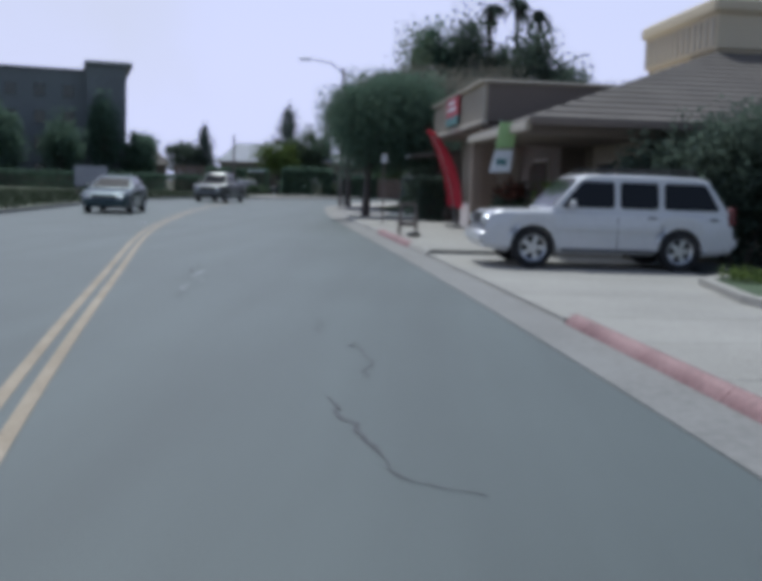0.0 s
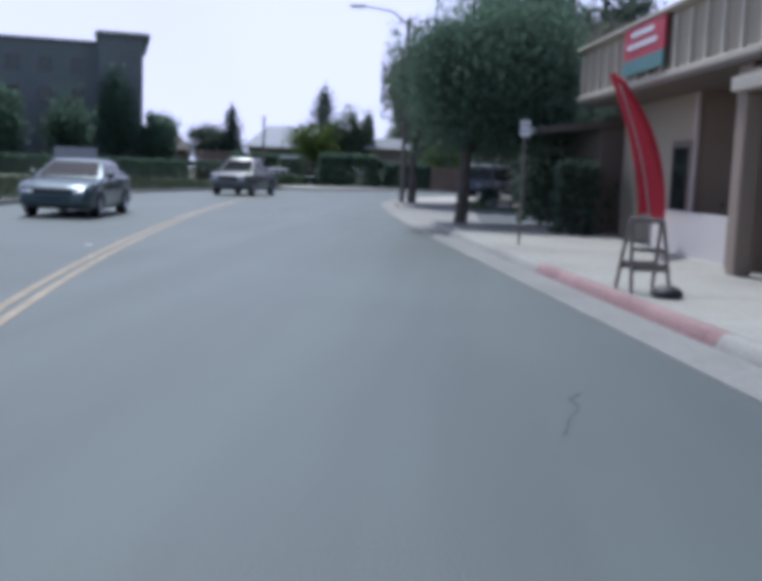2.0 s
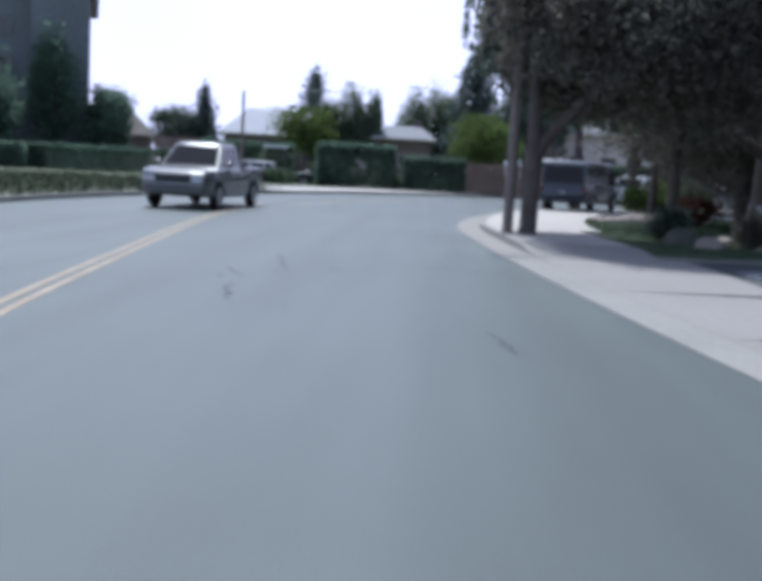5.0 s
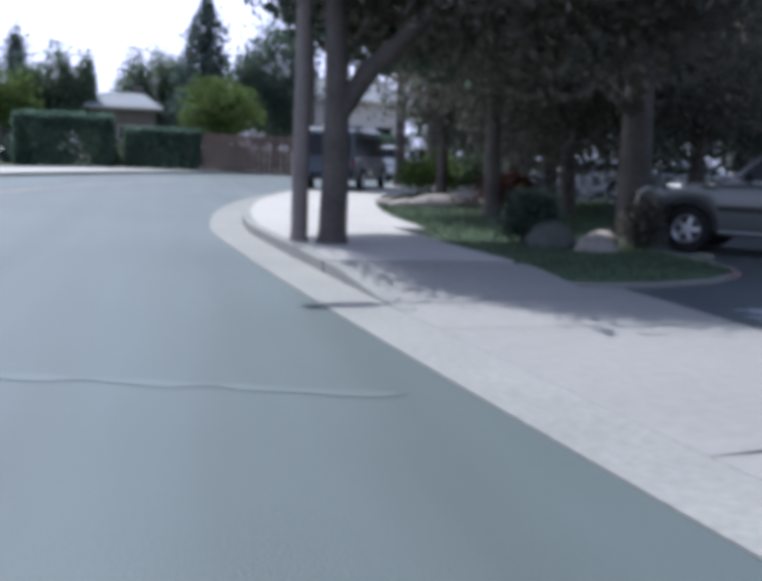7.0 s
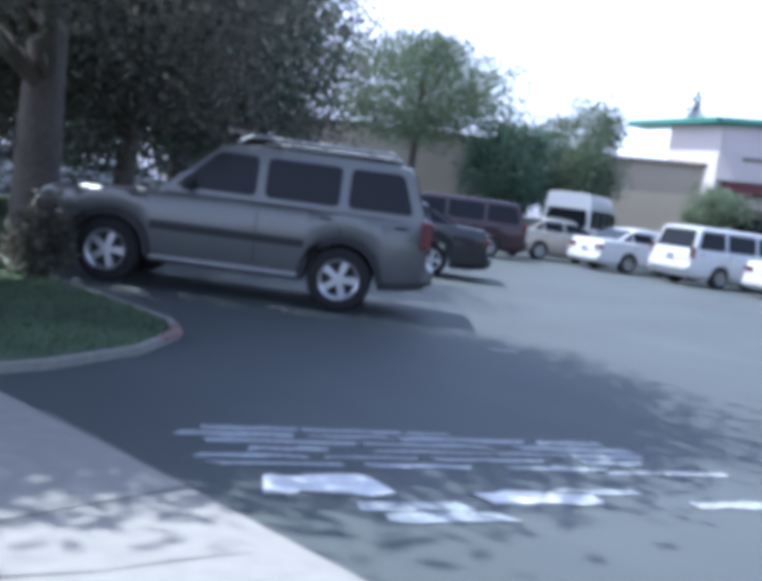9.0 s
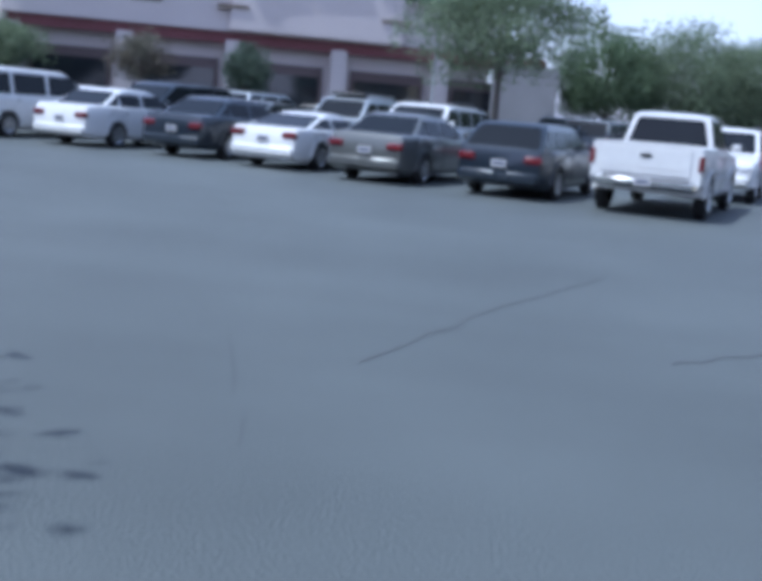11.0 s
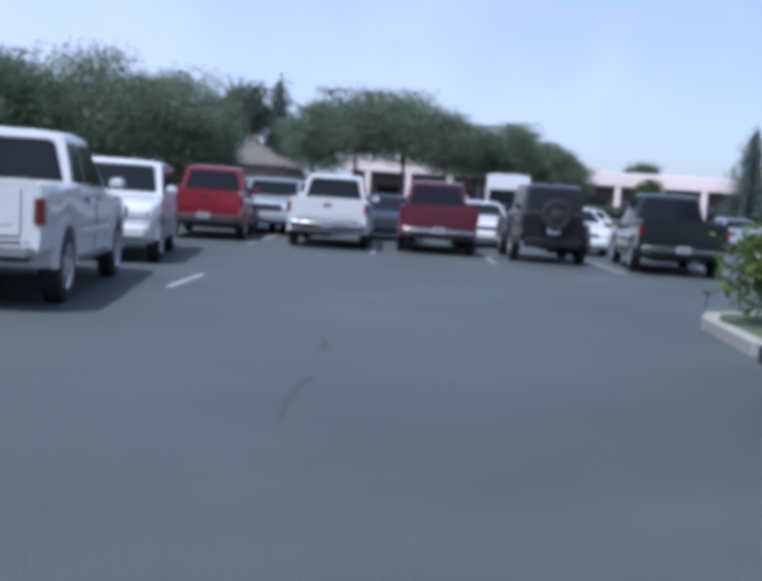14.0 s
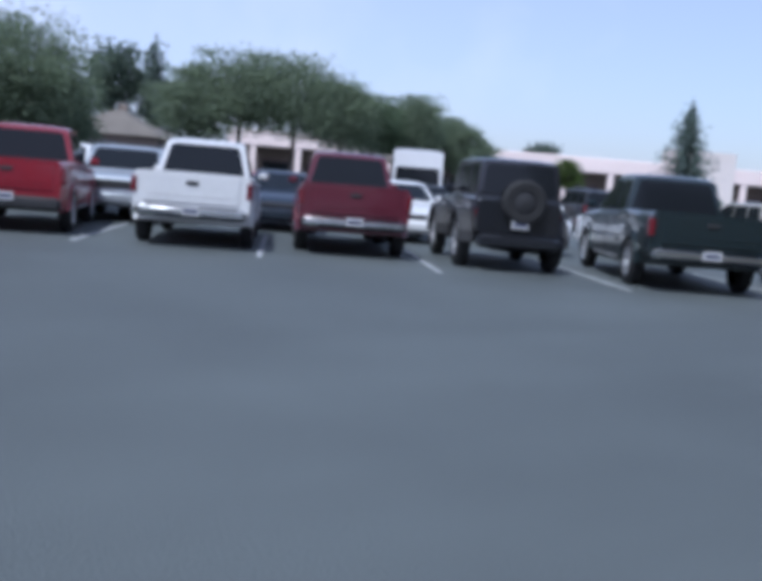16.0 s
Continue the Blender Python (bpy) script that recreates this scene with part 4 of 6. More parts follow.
for y0, y1 in ((48.22, 51.9), (51.908, 55.4), (55.408, 58.7)):
    part("slab", Geo().prism(gutter_back(y0, y1)[::-1] + [(-1.3, y0 + 0.5), (-1.3, y1 + 0.2)], -0.06, 0.0145), APRON, market_drive)
part("slab", Geo().prism(gutter_back(58.708, 60.7)[::-1] + [(-1.3, 58.915), (-1.36, 61.4), (-1.9, 62.6), (-2.3, 61.0)], -0.06, 0.016), APRON, market_drive)
# the sidewalk slopes down to the apron, with its kerb dying out
for name, d0, d1, hi, lo, y0, y1, mat, owner in (("ramp_slab", 0.77, 3.02, 0.145, 0.021, 60.3, 62.19, APRON, pavement), ("kerb_taper", 0.6, 0.762, 0.15, 0.022, 59.6, 62.19, GUTTER, kerb)):
    a, b = gutter_back(y0, y1, d0), gutter_back(y0, y1, d1)
    rings = []
    for i, (p, q) in enumerate(zip(a, b)):
        f = i / (len(a) - 1)
        z = lo + (hi - lo) * f * f * (3 - 2 * f)
        rings.append([(p[0], p[1], -0.06), (p[0], p[1], z), (q[0], q[1], z), (q[0], q[1], -0.06)])
    part(name, Geo().loft(rings), mat, owner, smooth=30)
crack(market_drive, [(-4.2, 58.4), (-3.2, 58.6), (-1.5, 58.2)], 0.006, 0.02, JOINT)
lot = solid("parking_lot", Geo().prism([(-1.29, 48.6), (-1.29, 59.15), (-1.35, 61.4), (0, 64), (3, 74), (6, 92), (40, 104), (140, 104), (140, -80), (26, -80), (26, 20), (6, 34), (6, 48.6)], -0.07, 0.0), LOT, "dark grey asphalt parking lot with faint cracks", "parking lot", kind="structure")
part("joint", Geo().box(-1.29, 54.5, 0.004, 0.03, 11.5, 0.006), JOINT, lot)
for pts in ([(5.0, 56.9), (6.8, 56.1), (9.05, 54.95)], [(5.7, 54.9), (6.25, 54.2), (7.0, 53.7)], [(11.9, 51.6), (12.5, 51.3), (13.0, 50.9)], [(14.1, 50.4), (14.9, 50.0)], [(3.4, 57.2), (5.6, 57.9), (8.2, 59.4)]):
    crack(lot, pts, 0.008, 0.004)
# the painted speed hump: two rows of blocks between thin lines
hd, hn = Vector((0.914, -0.406)), Vector((0.406, 0.914))
h0 = Vector((-0.86, 59.05))
hump = thing("speed_hump_marking", "worn white blocks and lines painted on the asphalt", "road marking")
hump_rng = random.Random(7)


def stroke(along, off, length, width):
    """One worn stroke of paint with ragged ends."""
    left, right = [], []
    for i in range(7):
        f = i / 6
        w = width * hump_rng.uniform(0.65, 1.1)
        p = h0 + hd * (along + length * f) + hn * (off + hump_rng.uniform(-0.012, 0.012))
        a, b = hump_rng.uniform(-0.05, 0.05), hump_rng.uniform(-0.05, 0.05)
        left.append((p.x + hn.x * w / 2 + hd.x * a, p.y + hn.y * w / 2 + hd.y * a))
        right.append((p.x - hn.x * w / 2 + hd.x * b, p.y - hn.y * w / 2 + hd.y * b))
    part("painted_stroke", Geo().ribbon(left, right, 0.004, 0.007), WORN_LINE if width < 0.15 else WHITE_LINE, hump)


for along, off, length, width in ((0.02, -0.22, 0.56, 0.3), (0.36, -0.52, 0.55, 0.13), (0.42, -0.66, 0.62, 0.13), (1.02, -0.4, 0.62, 0.2), (1.5, -0.3, 0.5, 0.1), (2.15, -0.5, 0.5, 0.12), (2.7, -0.62, 0.45, 0.16), (2.0, 0.02, 0.36, 0.07), (2.45, 0.02, 0.4, 0.08)):
    stroke(along, off, length, width)
for off, begin, end in ((0.08, -0.15, 1.9), (0.21, -0.22, 2.2), (0.34, 0.1, 2.3), (0.47, -0.1, 2.3), (0.6, -0.25, 2.15), (0.72, -0.1, 1.2)):
    along = begin
    while along < end:
        length = hump_rng.uniform(0.42, 0.85)
        stroke(along, off, min(length, end + 0.2 - along), hump_rng.uniform(0.06, 0.11))
        along += length + hump_rng.choice((0.05, 0.08, 0.22))



def lawn_blades(name, poly, z, count, height, mat, label, seed, lo, hi):
    """Grass blades inside a polygon."""
    rng = np.random.default_rng(seed)
    p = rng.uniform(lo, hi, (count * 3, 2))
    inside = np.zeros(len(p), bool)
    q = np.asarray(poly)
    for (x0, y0), (x1, y1) in zip(q, np.roll(q, -1, 0)):
        hit = ((y0 > p[:, 1]) != (y1 > p[:, 1])) & (p[:, 0] < (x1 - x0) * (p[:, 1] - y0) / (y1 - y0 + 1e-9) + x0)
        inside ^= hit
    p = p[inside][:count]
    n = len(p)
    a = rng.uniform(0, 6.283, n)
    h = height * rng.uniform(0.5, 1.5, n)
    w = 0.004 + h * 0.1
    dx, dy = np.cos(a) * w, np.sin(a) * w
    zz = np.full(n, z)
    v = np.stack([np.stack([p[:, 0] - dx, p[:, 1] - dy, zz], 1), np.stack([p[:, 0] + dx, p[:, 1] + dy, zz], 1), np.stack([p[:, 0] + rng.normal(size=n) * h * 0.5, p[:, 1] + rng.normal(size=n) * h * 0.5, zz + h], 1)], 1).reshape(-1, 3)
    g = Geo()
    g.v = [tuple(r) for r in v.tolist()]
    g.f = [(3 * i, 3 * i + 1, 3 * i + 2) for i in range(n)]
    return solid(name, g, mat, label, "grass", kind="stuff", clean=False)


LAWN = [(-1.6, 61.12), (-0.8, 61.27), (0.05, 61.62), (0.72, 62.15), (1.02, 62.7), (1.1, 63.4), (1.25, 66.6), (2.6, 67.7), (7.2, 71.8), (13.6, 76.6), (12.5, 79.5), (7.5, 82), (3.5, 84.5), (1.5, 83), (-0.4, 77.5), (-1.2, 75.0), (-1.95, 70.9), (-2.3, 66.6), (-2.25, 64.5), (-2.2, 62.4), (-2.05, 61.3)]
lawn = solid("lawn_island", Geo().prism(LAWN, -0.06, 0.05), GRASS, "shaded green lawn island under the trees", "lawn", kind="structure")
lawn_blades("lawn_blades", LAWN, 0.046, 60000, 0.04, GRASS, "short green lawn grass", 3, (-2.2, 61.4), (10, 89))
lk = LAWN[18:] + LAWN[:10]
outer = []
for i, (x, y) in enumerate(lk):
    a, b = lk[max(i - 1, 0)], lk[min(i + 1, len(lk) - 1)]
    u, v = b[0] - a[0], b[1] - a[1]
    n = math.hypot(u, v)
    outer.append((x + 0.07 * v / n, y - 0.07 * u / n))
lkerb = solid("lawn_kerb", Geo().ribbon(lk, outer, -0.06, 0.058), GUTTER, "low concrete kerb with a patch of red paint at the lawn's tip", "kerb", kind="structure")
part("red_paint", Geo().ribbon([(0.42, 61.93), (0.72, 62.15), (0.9, 62.47)], [(0.475, 61.855), (0.785, 62.095), (0.98, 62.44)], 0.03, 0.064), KERB_RED, lkerb)
SHOP_BED = [(edge_x(28.5) + 4.9, 28.5), (edge_x(36.5) + 4.8, 36.3), (edge_x(36.5) + 8, 36.5), (edge_x(28.5) + 8.5, 28.6)]
bed = solid("planting_bed", Geo().prism(SHOP_BED, -0.05, 0.1), EARTH, "planted earth bed along the shop wall", "planting bed", kind="structure")
corner_bed = solid("corner_lawn", Geo().prism([(4.9, 23.2), (4.75, 20.9), (5.3, 17.5), (5.0, 8), (12, 8), (12, 23.4), (7.2, 24.2), (5.6, 24.1)], -0.05, 0.14), GRASS, "small lawn with a pale kerb beside the driveway", "lawn", kind="structure")
part("kerb_rim", Geo().ribbon([(5.2, 17.5), (4.62, 20.9), (4.76, 23.3), (5.5, 24.3), (7.3, 24.36), (12, 23.55)], [(5.35, 17.5), (4.8, 20.9), (4.94, 23.15), (5.6, 24.1), (7.2, 24.16), (12, 23.35)], -0.05, 0.16), CONCRETE, corner_bed)
# island beside the aisle, with its shrub
ISLE = [(15.85, 44.1), (15.3, 44.75), (13.5, 45.9), (12.6, 45.9), (12.3, 45.2), (13.6, 42.6), (15.0, 42.2), (15.7, 42.9)]
isle = solid("parking_island", Geo().prism(ISLE, -0.05, 0.14), CONCRETE, "kerbed concrete parking island", "island", kind="structure")
part("planting", Geo().prism([(14.1 + (x - 14.1) * 0.85, 44.2 + (y - 44.2) * 0.82) for x, y in ISLE], 0.1, 0.15), GRASS, isle)

# left verge: kerb, dry grass
solid("kerb_left", Geo().ribbon(beside(-11.87), beside(-11.71), -0.06, 0.14), GUTTER, "concrete kerb beside the dry verge", "kerb", kind="structure")
verge = solid("verge", Geo().ribbon(beside(-46.0), beside(-11.88), -0.07, 0.1), DRY, "dry weedy verge", "verge", kind="structure")
va, vb = [p for p in beside(-12.1) if 30 < p[1]], [p for p in beside(-27.0) if 30 < p[1]]
lawn_blades("verge_weeds", va[:70] + vb[:70][::-1], 0.09, 24000, 0.26, DRY, "dry weeds and tufts on the verge", 5, (-42, 30), (0, 118))


far_in = [p for p in beside(-11.89) if p[1] > 88]
far_out = [p for p in beside(-16.8)][-len(far_in):]
solid("pavement_far", Geo().ribbon(far_out, far_in, -0.06, 0.13), PAVE, "pale concrete sidewalk round the outside of the bend", "pavement", kind="structure")


# ---- the shop beside the road ----
def shop():
    t = thing("shop_building", "tan stucco shop with a battened parapet and brown shingle roof", "building", m=pose(2.2, 36.1, 0, 0, 0, 7.6))
    part("back_wall", Geo().box(4.9, 4.9, 1.65, 4.0, 9.8, 3.3), STUCCO, t, "tan stucco wall")
    # the deep recess gets its shade from this darker brown
    part("recess_wall", Geo().box(2.6, 4.9, 1.6, 0.8, 9.7, 3.2), STUCCO_BROWN, t, "recessed stucco wall, its brown darkened for the porch's shade")
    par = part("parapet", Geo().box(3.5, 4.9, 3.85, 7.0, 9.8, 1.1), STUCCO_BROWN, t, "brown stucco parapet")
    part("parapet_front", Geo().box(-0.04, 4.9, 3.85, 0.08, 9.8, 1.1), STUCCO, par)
    for i in range(15):
        part("batten", Geo().box(-0.11, 0.08 + i * 0.688, 3.83, 0.06, 0.12, 0.94), TRIM, par)
    part("cap", Geo().box(3.4, 4.9, 4.42, 7.3, 10.0, 0.08, soft=0.02), TRIM, par)
    part("sill_band", Geo().box(-0.1, 4.9, 3.29, 0.18, 9.9, 0.12, soft=0.02), TRIM, par)
    # soffit in the same brown, with the recess's shade in it
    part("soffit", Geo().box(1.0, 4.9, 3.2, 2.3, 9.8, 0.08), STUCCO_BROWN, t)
    part("column", Geo().box(0.22, 0.75, 1.58, 0.5, 0.5, 3.16, soft=0.02), STUCCO_UMBER, t, "umber stucco column")
    part("front_wall", Geo().box(1.6, 7.4, 1.58, 1.2, 4.7, 3.16), STUCCO, t, "tan stucco front wall")
    nf = part("side_door", Geo().box(0.97, 5.75, 1.12, 0.06, 1.0, 2.24), STUCCO_BROWN, t, "dark side door")
    part("pane", Geo().box(0.93, 5.75, 1.2, 0.03, 0.76, 1.8), WINDOW, nf)
    part("corner_trim", Geo().box(0.95, 5.03, 1.58, 0.08, 0.08, 3.1), STUCCO_PALE, t)
    part("low_wall", Geo().box(0.3, 3.0, 0.45, 0.25, 3.9, 0.9, soft=0.02), STUCCO_PALE, t, "pale low porch wall")
    fr = part("shopfront", Geo().box(2.16, 2.0, 1.2, 0.1, 1.76, 2.3), TRIM, t)
    part("pane", Geo().box(2.09, 2.0, 1.22, 0.05, 1.6, 2.1), WINDOW, fr)
    part("door", Geo().box(2.15, 3.9, 1.12, 0.09, 1.0, 2.16), STUCCO_BROWN, t)
    # sign on the parapet, unreadable
    sg = part("shop_sign", Geo().box(-0.2, 5.0, 4.05, 0.06, 2.3, 0.62, soft=0.01), SIGN_RED, t, "red shop sign with white bars and a teal strip")
    part("sign_strip", Geo().box(-0.21, 5.0, 3.6, 0.06, 2.3, 0.28), SIGN_TEAL, sg)
    for z, w in ((4.2, 1.3), (3.98, 1.7)):
        part("letter_bar", Geo().box(-0.238, 5.05, z, 0.012, w, 0.1), SIGN_WHITE, sg)
    # lower porch roof towards the driveway
    part("porch_fascia", Geo().box(-0.45, -3.4, 2.77, 0.12, 7.0, 0.2, soft=0.02), TRIM, t, "painted wooden fascia")
    # porch shade is painted into the ceiling's brown
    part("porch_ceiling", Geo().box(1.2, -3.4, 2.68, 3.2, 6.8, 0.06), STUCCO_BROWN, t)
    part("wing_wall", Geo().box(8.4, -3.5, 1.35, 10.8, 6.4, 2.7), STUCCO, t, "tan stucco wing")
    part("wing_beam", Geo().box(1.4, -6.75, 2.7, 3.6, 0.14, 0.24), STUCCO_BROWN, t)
    for x, y in ((-0.3, -0.15), (2.9, -6.6)):
        part("post", Geo().box(x, y, 1.35, 0.26, 0.26, 2.6, soft=0.02), STUCCO_UMBER, t)
    for x, w in ((5.0, 1.5), (7.6, 1.2), (10.4, 2.0)):
        fr = part("window_frame", Geo().box(x, -6.72, 1.5, w + 0.14, 0.08, 1.5), TRIM, t)
        part("pane", Geo().box(x, -6.77, 1.5, w, 0.04, 1.36), WINDOW, fr)
    for y in (-5.4, -3.6, -1.8):
        fr = part("window_frame", Geo().box(2.97, y, 1.45, 0.08, 1.3, 1.6), TRIM, t)
        part("pane", Geo().box(2.92, y, 1.45, 0.04, 1.16, 1.44), WINDOW, fr)
    # hipped roof, in courses of shingles
    corners = [(-0.5, -7.4, 2.88), (15, -7.4, 2.88), (15, 1.6, 6.21), (8.5, 1.6, 6.21), (7.05, 1.6, 5.67), (7.05, 0, 5.67), (-0.5, 0, 2.88), (15, 1.6, 2.88), (7.05, 1.6, 2.88), (7.05, 0, 2.88)]
    roof = part("roof", Geo().add(corners, [(0, 1, 2, 3), (0, 3, 4, 5, 6), (3, 2, 7, 8, 4), (4, 8, 9, 5), (5, 9, 6), (1, 7, 2), (0, 6, 9, 8, 7, 1)]), SHINGLE, t, "brown shingle roof")
    for i in range(21):
        f = i / 21
        a, b = Vector((-0.56, -7.46, 2.89)).lerp(Vector((8.5, 1.6, 6.23)), f), Vector((15, -7.46, 2.89)).lerp(Vector((15, 1.6, 6.23)), f)
        part("course", Geo().hexa([a, b, b + Vector((0, 0.42, 0.155)), a + Vector((0.42, 0.42, 0.155))], [a + Vector((0, 0, 0.035)), b + Vector((0, 0, 0.035)), b + Vector((0, 0.42, 0.16)), a + Vector((0.42, 0.42, 0.16))]), SHINGLE, roof)
    part("eave", Geo().box(7.0, -7.42, 2.83, 15.1, 0.08, 0.14), STUCCO_BROWN, roof)
    # north end, with a low lean-to roof
    part("north_wall", Geo().box(2.4, 12.0, 1.35, 3.8, 4.0, 2.7), STUCCO_BROWN, t)
    part("north_roof", Geo().add([(-0.9, 9.85, 2.5), (-0.9, 14.2, 2.5), (4.5, 14.2, 3.1), (4.5, 9.85, 3.1), (-0.9, 9.85, 2.65), (-0.9, 14.2, 2.65), (4.5, 14.2, 3.25), (4.5, 9.85, 3.25)], [(0, 1, 2, 3), (7, 6, 5, 4), (0, 4, 5, 1), (1, 5, 6, 2), (2, 6, 7, 3), (3, 7, 4, 0)]), SHINGLE, t)
    part("lamp_box", Geo().box(-0.95, 11.2, 2.58, 0.16, 0.5, 0.16, soft=0.02), SIGN_WHITE, t)


shop()
annex = thing("rear_store", "cream stucco store with a ribbed parapet behind the shop", "building", m=pose(7.83, 41.65, 0, 0, 0, 7.6))
part("wall", Geo().box(2.2, -2.7, 2.75, 4.4, 5.4, 5.5), STUCCO_CREAM, annex)
cornice = part("cornice", Geo().box(2.2, -2.7, 6.0, 4.6, 5.6, 0.98), STUCCO_CREAM, annex)
for i in range(13):
    part("rib", Geo().box(-0.13, -0.1 - i * 0.43, 5.98, 0.07, 0.12, 0.78), TRIM, cornice)
part("cap", Geo().box(2.2, -2.7, 6.68, 4.9, 5.9, 0.46, soft=0.1), STUCCO_CREAM, annex)

# ---- street furniture by the shop ----
board = thing("sandwich_board", "folding sidewalk sign frame with dark legs", "sign", m=pose(0.12, 33.3, 0.15, 0, 0, 10))
for s in (-1, 1):
    for x in (-0.22, 0.22):
        part("leg", Geo().tube([(x, s * 0.26, 0), (x * 0.85, s * 0.03, 0.8)], [0.022, 0.022], 6), POLE_WOOD, board)
    part("crossbar", Geo().box(0, s * 0.18, 0.28, 0.42, 0.03, 0.09), POLE_WOOD, board)
part("top_bar", Geo().box(0, 0, 0.8, 0.4, 0.07, 0.06, soft=0.01), POLE_WOOD, board)
weight = solid("sandbag", Geo().lathe([(0.0, 0.13), (0.09, 0.12), (0.17, 0.07), (0.18, 0.03), (0.14, 0.0), (0.0, 0.0)], 14, "z", (0.28, 32.75, 0.15)), PLASTIC, "dark round weight at the foot of the sign", "weight", smooth=50)
flag = thing("feather_flag", "tall red feather flag on a pole by the shop", "flag", m=pose(1.36, 40.0, 0.12, 0, 0, 8))
pole_line = [(0.16 - 0.92 * f ** 1.8, 0.02 - 0.5 * f ** 1.8, 2.95 * f) for f in np.linspace(0, 1, 12)]
part("pole", Geo().tube(pole_line, [0.014] * len(pole_line), 6), STEEL, flag)
g = Geo()
rows = []
for i in range(22):
    f = i / 21
    z = 0.66 + 2.42 * f
    bow = -1.5 * f ** 1.8
    w = 0.48 * (1 - 0.55 * f ** 4)
    rows.append([(bow * 0.55 - 0.1 + w * u, 0.05 * math.sin(3 * f + 4 * u) + bow * 0.3, z + 0.05 * math.sin(6 * u)) for u in np.linspace(0, 1, 6)])
part("cloth", g.loft([[*r, *[(x, y + 0.012, z) for x, y, z in reversed(r)]] for r in rows]), FLAG_RED, flag, smooth=60)
part("base", Geo().box(0.12, 0, 0.04, 0.5, 0.4, 0.08, soft=0.02), PLASTIC, flag)
banner = thing("hanging_banner", "two-part vinyl banner, lime above white", "banner", m=pose(2.24, 30.7, 0, 0, 0, 8))
part("upper_panel", Geo().hexa([(-0.14, 0, 2.32), (0.28, 0.0, 2.36), (0.28, 0.03, 2.36), (-0.14, 0.03, 2.32)], [(-0.06, 0, 2.92), (0.34, 0, 2.92), (0.34, 0.03, 2.92), (-0.06, 0.03, 2.92)]), SIGN_GREEN, banner)
part("lower_panel", Geo().hexa([(-0.28, -0.06, 1.78), (0.2, -0.06, 1.8), (0.2, -0.03, 1.8), (-0.28, -0.03, 1.78)], [(-0.14, 0, 2.28), (0.28, 0, 2.31), (0.28, 0.03, 2.31), (-0.14, 0.03, 2.28)]), SIGN_WHITE, banner)
part("cord", Geo().tube([(-0.04, 0.01, 2.92), (-0.04, 0.01, 3.0)], [0.01, 0.01], 5), STEEL, banner)
part("letter_bar", Geo().box(0.0, -0.045, 2.02, 0.24, 0.01, 0.14), SIGN_TEAL, banner)


def sign_post(x, y, yaw):
    t = thing("parking_sign", "small white parking sign on a thin steel post", "sign", m=pose(x, y, 0.13, 0, 0, yaw))
    part("post", Geo().tube([(0, 0, 0), (0, 0, 2.35)], [0.022, 0.022], 8), POLE_WOOD, t)
    plate = part("plate", Geo().box(0, -0.04, 2.15, 0.18, 0.012, 0.28, soft=0.004), SIGN_WHITE, t)
    part("letter_bar", Geo().box(0, -0.05, 2.21, 0.12, 0.006, 0.04), BOARD, plate)
    part("letter_bar", Geo().box(0, -0.05, 2.1, 0.12, 0.006, 0.03), BOARD, plate)


sign_post(-0.85, 40.2, 8)
lamp = thing("street_lamp", "weathered street lamp pole with a long arm", "street lamp", m=pose(-4.45, 64.6, 0.13))
part("pole", Geo().tube([(0, 0, 0), (0, 0, 0.1), (0, 0, 7.9)], [0.15, 0.12, 0.085], 10), POLE_WOOD, lamp, smooth=50)
part("arm", Geo().tube([(0, 0, 7.6), (-0.7, -0.1, 8.15), (-1.9, -0.2, 8.35)], [0.045, 0.04, 0.035], 6), STEEL, lamp)
part("lantern", Geo().box(-2.2, -0.22, 8.34, 0.7, 0.26, 0.14, 6, soft=0.05), STEEL, lamp)
bill = thing("site_board", "blank pale grey sign board on two posts", "sign", m=pose(-19.1, 64.3, 0.1, 0, 0, 16))
part("panel", Geo().box(0, 0, 1.3, 1.85, 0.06, 1.2), BOARD, bill)
for x in (-0.8, 0.8):
    part("post", Geo().box(x, 0.08, 0.95, 0.1, 0.1, 1.9), POLE_WOOD, bill)

# ---- planting by the shop ----
bush("shrub", 3.1, 33.0, "clipped green shrub in the shop bed", LEAF_MID, (0.75, 0.85, 0.5), 0.1, 1500, 0.07, 11, group="shrubs by the shop")
bush("shrub", 3.2, 31.2, "clipped green shrub in the shop bed", LEAF_MID, (0.7, 0.8, 0.46), 0.1, 1500, 0.07, 12, group="shrubs by the shop")
bush("shrub", 3.6, 29.4, "yellow-green shrub in the shop bed", LEAF_YELLOW, (0.85, 0.8, 0.72), 0.1, 2200, 0.07, 13, group="shrubs by the shop")
bush("shrub", 2.9, 35.0, "dark shrub with rusty new leaves", LEAF_DARK, (0.5, 0.7, 0.75), 0.1, 1500, 0.08, 14, group="shrubs by the shop")
bush("shrub", 2.8, 34.4, "rust-coloured leafy shrub in the shop bed", LEAF_RUST, (0.45, 0.5, 0.26), 1.1, 230, 0.08, 15, group="shrubs by the shop")
bush("shrub", 2.75, 38.2, "dark upright shrub before the porch wall", LEAF_DARK, (0.4, 0.45, 0.62), 0.14, 2600, 0.06, 19)
bush("shrub", 0.7, 44.9, "tall dark clipped shrub against the wall", LEAF_DARK, (0.42, 0.5, 0.82), 0.1, 3500, 0.07, 16, boxy=True)
